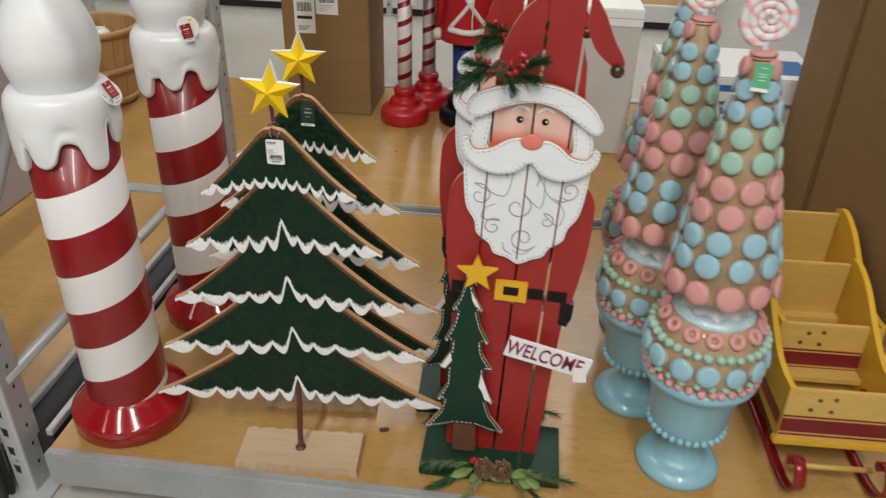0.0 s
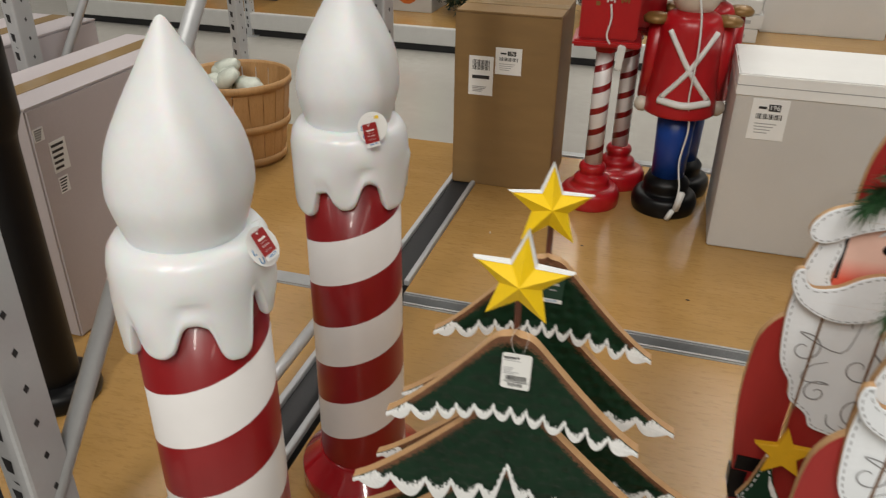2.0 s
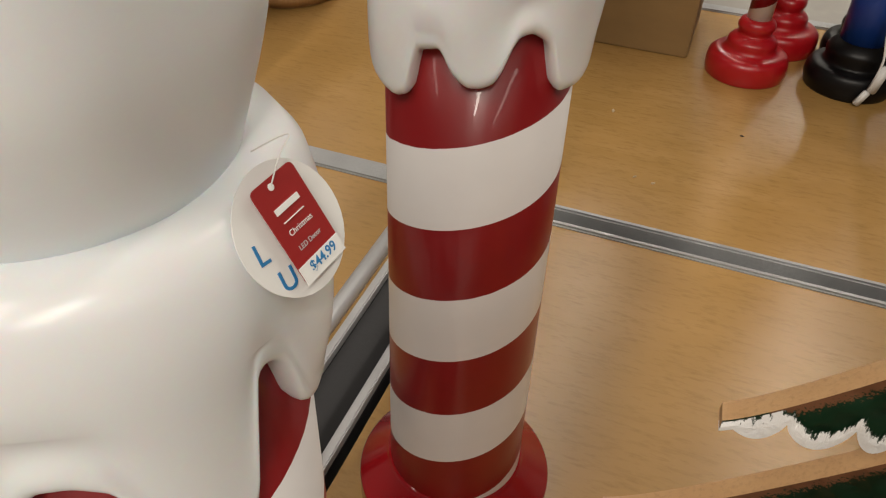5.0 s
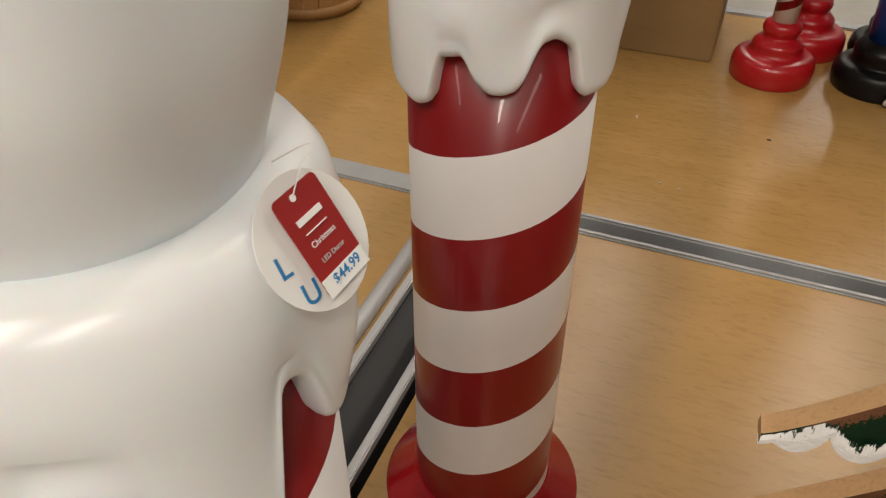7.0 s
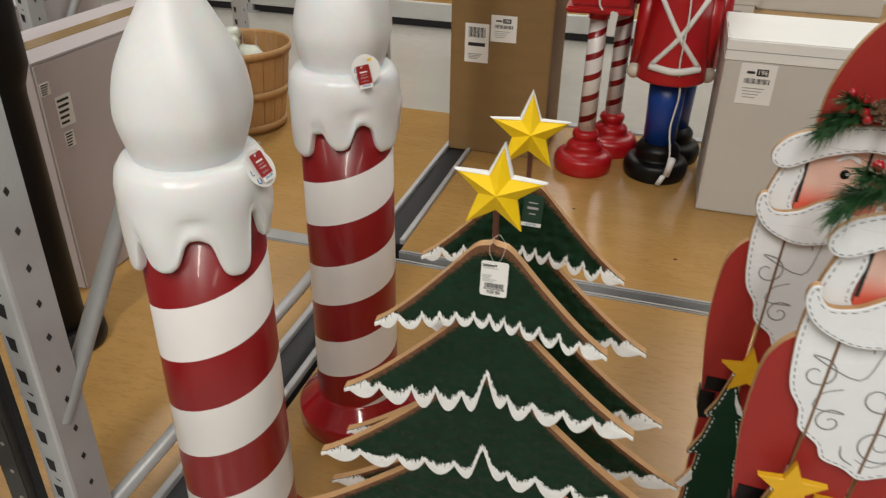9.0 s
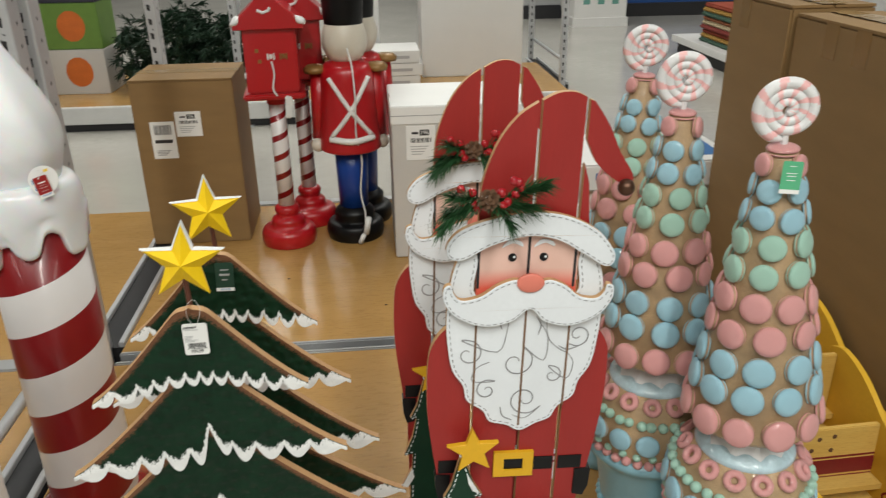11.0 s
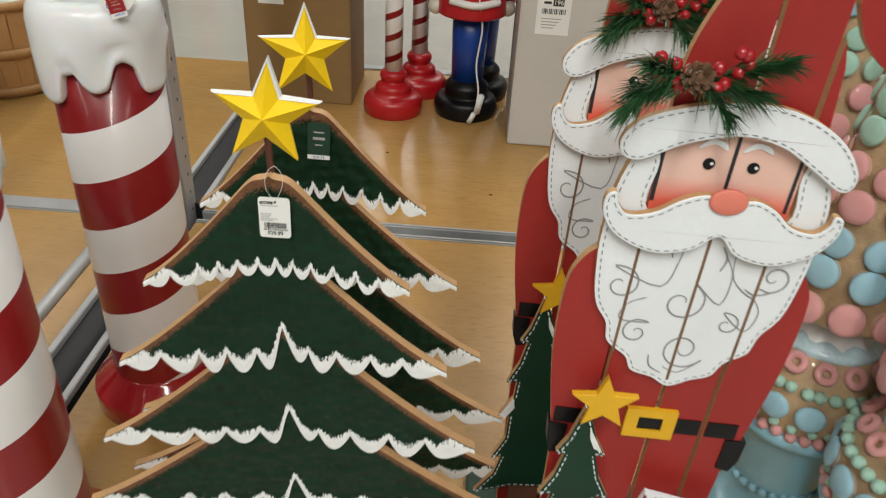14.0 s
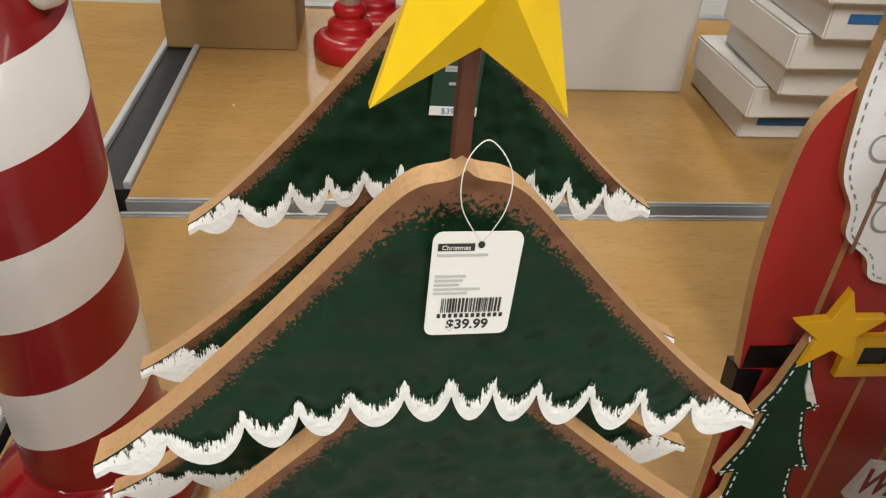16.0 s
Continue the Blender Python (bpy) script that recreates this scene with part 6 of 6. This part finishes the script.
upright_frame(RX1 + 0.03, RY0 + 0.35, RY1 + 0.3, "rack_upright_3", 2.2)
upright_frame(-0.98, RY0 + 0.02, RY1, "rack_upright_4", 2.2)
upright_frame(-3.1, RY0 + 0.02, RY1, "rack_upright_5", 2.2)
upright_frame(-2.05, 2.27, 3.40, "rack_upright_6", 1.9)
for x0, x1, y0, h, lab in ((0.22, 0.96, 5.95, 0.95, "large white carton on the far rack"), (-0.55, -0.08, 6.02, 0.85, "tall white carton with a grey frame on the far rack")):
    t = thing("white_box", pose(x0, y0, FARZ), lab, "cardboard box")
    part("body", box_bm(0, x1 - x0, 0, 0.38, 0, h, 0.006), M_WBOX, t)
    part("seam", box_bm(0, x1 - x0, -0.0012, 0, h * 0.78, h * 0.785), M_GREYINK, t)
    bar(0.06, 0.16, h * 0.84, h * 0.90, M_GREYINK, t, -0.0012)
for k in range(3):
    t = thing("flat_box", pose(-0.42 + 0.02 * (k % 2), 5.60, FARZ + 0.085 * k), "flat white carton lying in a pile on the far rack", "cardboard box", "far white cartons")
    part("body", box_bm(0, 0.60, 0, 0.36, 0.0005, 0.083, 0.004), M_WBOX, t)
    bar(0.35, 0.53, 0.03, 0.05, M_GREYINK, t, -0.0012)
# a heap of green garland
rnd = random.Random(21)
bm = bmesh.new()
for i in range(520):
    a, u = rnd.uniform(0, 2 * math.pi), rnd.random() ** 0.5
    o = (0.46 * u * math.cos(a), 0.24 * u * math.sin(a), 0.05 + rnd.uniform(0, 0.56) * (1 - 0.4 * u))
    needles(bm, o, (rnd.gauss(0, 1), rnd.gauss(0, 1), rnd.gauss(0, 0.7)), 26, 0.070, 0.8, rnd, 0.008, 0.08)
t = tagged(put("green_garland", bm, paint("dark_artificial_pine", (0.012, 0.04, 0.018), 0.6, 0, 0.4, 30, 200, 0.1)), "heap of dark green artificial pine garland on the far rack", "garland", kind="stuff")
t.matrix_basis = pose(-1.42, 5.85, FARZ)
# printed cartons in autumn colours
M_ORANGE = paint("orange_print", (0.60, 0.14, 0.02), 0.5, 0, 0.15)
M_LIME = paint("green_print", (0.13, 0.24, 0.04), 0.5, 0, 0.15)
M_NIGHT = paint("dark_print", (0.03, 0.03, 0.05), 0.5, 0, 0.15)
k = 0
for row in range(3):
    for col in range(6):
        x = -4.3 + col * 0.40
        if -3.2 < x < -2.95:
            continue
        k += 1
        mats = (M_NIGHT, M_LIME, M_GBOX)
        t = thing("printed_box", pose(x, 5.75, FARZ + row * 0.30, 0, 0, rnd.uniform(-2, 2)), "printed carton with an orange pumpkin picture on the far rack", "cardboard box", "printed cartons")
        part("body", box_bm(0, 0.36, 0, 0.34, 0, 0.298, 0.004), mats[k % 3], t)
        part("pumpkin_print", slab_bm([(0.18 + 0.09 * math.cos(2 * math.pi * i / 14), 0.15 + 0.10 * math.sin(2 * math.pi * i / 14)) for i in range(14)], -0.0016, -0.0004), M_ORANGE, t)
# far end of the aisle
tagged(put("wall_blue", box_bm(2.75, 6.2, 10.2, 10.3, 0.16, 3.0), paint("royal_blue_wall_paint", (0.012, 0.07, 0.26), 0.6, 0, 0.1)), "royal blue painted wall panel", "wall", kind="structure")
tagged(put("baseboard", box_bm(0.6, 6.2, 10.15, 10.3, 0.0, 0.16), M_DARK), "dark baseboard", "baseboard", kind="structure")
tagged(put("wall_grey", box_bm(0.6, 2.745, 10.2, 10.3, 0.16, 3.0), paint("light_grey_wall_paint", (0.42, 0.42, 0.42), 0.7, 0, 0.08)), "light grey wall panel", "wall", kind="structure")
t = thing("display_carton", pose(2.25, 9.35, 0), "white cardboard display bin with small green prints", "display bin")
part("body", box_bm(0, 0.62, 0, 0.5, 0, 1.1, 0.006), M_WBOX, t)
part("plinth", box_bm(-0.02, 0.64, -0.02, 0.52, 0.0, 0.10), M_WBOX, t)
for i in range(3):
    for j in range(4):
        part("small_print", box_bm(0.10 + 0.17 * i, 0.18 + 0.17 * i, -0.001, 0.0, 0.25 + 0.2 * j, 0.33 + 0.2 * j), paint_once("dull_green_print", (0.12, 0.3, 0.25), 0.5), t)
# rugs on a low shelf
tagged(put("low_shelf", box_bm(2.75, 4.6, 5.6, 7.6, 0.10, 0.16, 0.004), M_WBOX), "low white shelf", "shelf", kind="structure")
tagged(put("low_shelf_base", box_bm(2.80, 4.6, 5.65, 7.55, 0.0, 0.10), M_DARK), "dark base under the low shelf", "shelf", kind="structure")
cols = [(0.30, 0.05, 0.02), (0.42, 0.24, 0.05), (0.06, 0.12, 0.08), (0.35, 0.12, 0.05), (0.5, 0.4, 0.25), (0.25, 0.04, 0.03)]
for i in range(2):
    for kk in range(9):
        c = cols[(kk * 5 + i * 2) % 6]
        t = tagged_at(put("folded_rug", box_bm(0, 0.50, 0, 0.62, 0.001, 0.037, 0.012), paint_once("woven_rug_%d" % ((kk * 5 + i * 2) % 6), c, 0.9, 0, 0.35, 40, 200, 0.4)), pose(2.84 + 0.01 * (kk % 3), 5.85 + i * 0.72 + 0.01 * (kk % 2), 0.16 + 0.037 * kk), "folded woven rug in autumn colours in a pile", "rug", "folded rugs")
# pegboard rack end and pale rail beyond the right edge of the deck
tagged(put("pegboard", box_bm(4.9, 4.95, 2.0, 9.0, 0.2, 2.4), paint("white_pegboard", (0.60, 0.60, 0.58), 0.6, 0, 0.08)), "white pegboard back panel", "pegboard", kind="structure")
for i in range(26):
    t = tagged_at(put("peg_hook", tube_bm([(0, 0, 0), (-0.18, 0, -0.005), (-0.19, 0, 0.02)], 0.004, 6), M_DARK), pose(4.899, 2.4 + 0.25 * i, 0.9 + 0.35 * (i % 3)), "thin black metal peg hook on the pegboard", "hook", "peg hooks")
tagged(put("floor_rail", tube_bm([(1.40, 2.35, 0.02), (1.56, 1.25, 0.02)], 0.018, 10), M_WBOX), "pale steel rail lying along the floor", "rail", kind="structure")
# ceiling strip lights' housings
for lx, ly, length, watts in LAMPS:
    tagged_at(put("light_housing", box_bm(-0.18, 0.18, -length / 2 - 0.05, length / 2 + 0.05, 0.0, 0.195, 0.004), M_WBOX), pose(lx, ly, LAMP_Z + 0.005), "white steel strip light housing at the ceiling", "ceiling light", "strip lights")
# dark wire stand with a cushion, in front of the side bay
t = thing("wire_stand", pose(-1.13, 0.985, 0), "dark steel wire stand beside the rack upright", "stand")
for x in (-0.28, 0.07):
    part("leg", box_bm(x - 0.012, x + 0.012, -0.29, -0.266, 0, 0.90), M_DARK, t)
for z in (0.14, 0.42, 0.70):
    part("shelf_wire", box_bm(-0.292, 0.082, -0.274, -0.258, z - 0.008, z + 0.008), M_DARK, t)
    part("shelf_wire", box_bm(-0.28, 0.07, -0.006, 0.006, z - 0.006, z + 0.006), M_DARK, t)
    for k in range(8):
        part("cross_wire", tube_bm([(-0.265 + 0.045 * k, 0.0, z), (-0.265 + 0.045 * k, -0.266, z)], 0.003, 6), M_DARK, t)
# dark perforated post of the neighbouring fixture
M_DUSK = paint("dull_dark_steel", (0.075, 0.072, 0.068), 0.4, 0.4, 0.25, 14, 180, 0.06)
M_DOT = paint("pale_hole_light", (0.42, 0.40, 0.34), 0.5, 0.3, 0.1)
t = thing("perforated_post", pose(-1.047, 1.022, 0), "dark steel perforated post beside the rack upright", "post")
part("channel", box_bm(-0.017, 0.017, -0.010, 0.012, 0, 1.30, 0.002), M_DUSK, t)
part("flange", box_bm(0.017, 0.026, 0.002, 0.012, 0, 1.30, 0.001), M_DARK, t)
# pale discs painted as light showing through the post's holes
for i in range(24):
    part("hole_light", lathe_bm([(0.0, 0), (0.0032, 0), (0.0032, 0.0006), (0.0, 0.0007)], 12, cap=False), M_DOT, t, m=pose(0.004, -0.0101, 0.08 + 0.051 * i, 90, 0, 0))
t = thing("cushion", pose(-1.165, 0.885, 0.426), "rust brown velvet cushion lying on the wire stand", "cushion")
bm = box_bm(-0.11, 0.10, -0.11, 0.095, 0.0, 0.19)
bmesh.ops.subdivide_edges(bm, edges=bm.edges[:], cuts=9, use_grid_fill=True)
for v in bm.verts:
    ex, ey = abs(v.co.x + 0.005) / 0.105, abs(v.co.y + 0.0075) / 0.1025
    k = 1 - 0.72 * max(ex, ey) ** 3.5
    v.co.z = 0.08 + (v.co.z - 0.08) * k + 0.006 * math.sin(38 * v.co.x + 21 * v.co.y) * (v.co.z > 0.08)
    if v.co.z < 0:
        v.co.z = 0.0
part("cover", bm, paint("rust_brown_velvet", (0.13, 0.035, 0.018), 0.8, 0, 0.45, 12, 200, 0.3), t, "", True)

t = thing("cushion", pose(-1.10, 0.90, 0.71), "folded cream and teal cushion with a sewn-in white label", "cushion")
bm = box_bm(-0.16, 0.09, -0.10, 0.06, 0.0, 0.13)
bmesh.ops.subdivide_edges(bm, edges=bm.edges[:], cuts=5, use_grid_fill=True)
for v in bm.verts:
    v.co.z = 0.065 + (v.co.z - 0.065) * (1 - 0.6 * max(abs(v.co.x + 0.035) / 0.125, abs(v.co.y + 0.02) / 0.08) ** 4)
part("cover", bm, paint("cream_teal_fabric", (0.45, 0.47, 0.42), 0.9, 0, 0.5, 14, 300, 0.4), t, "", True)
lb = part("sewn_label", box_bm(-0.022, 0.022, -0.0006, 0.0006, -0.04, 0.03), M_CARD, t, "white printed fabric label", m=pose(0.105, 0.02, 0.13, -8, 4, 20))
for k, line in enumerate(("COVER MADE IN CHINA", "FILLED AND FINISHED IN U.S.A")):
    text_part(line, 0.0042, lb, M_BLACKINK, pose(0.004 + 0.007 * k, -0.0008, -0.005, 90, -90, 0), depth=0.0001)

# chips of wood and dirt left lying on the deck
rnd = random.Random(31)
M_CHIP = paint("pale_wood_chip", (0.62, 0.48, 0.30), 0.7, 0, 0.2, 60, 300, 0.3)
M_CRUMB = paint("dark_crumb", (0.06, 0.035, 0.02), 0.8, 0, 0.3, 60, 300, 0.3)
for x, y, size, mat, lab in ((-0.781, 2.685, 0.008, M_CHIP, "pale splinter of wood lying on the deck"), (-0.643, 2.414, 0.006, M_CHIP, "pale splinter of wood lying on the deck"), (-0.683, 2.424, 0.005, M_CHIP, "pale splinter of wood lying on the deck"),
                             (-0.485, 2.690, 0.006, M_CRUMB, "dark crumb of dirt lying on the deck"), (-0.249, 1.205, 0.014, M_CRUMB, "dark broken knot of wood lying on the deck"), (-0.160, 2.461, 0.006, M_CRUMB, "dark crumb of dirt lying on the deck")):
    bm = bmesh.new()
    bmesh.ops.create_icosphere(bm, subdivisions=1, radius=size)
    for v in bm.verts:
        v.co = Vector((v.co.x * rnd.uniform(0.7, 1.2), v.co.y * 0.45, max(v.co.z * 0.4, -size * 0.2) + size * 0.2))
    tagged_at(put("wood_chip" if mat is M_CHIP else "crumb", bm, mat), pose(x, y, DECK, 0, 0, rnd.uniform(0, 180)), lab, "debris", "debris on the deck")
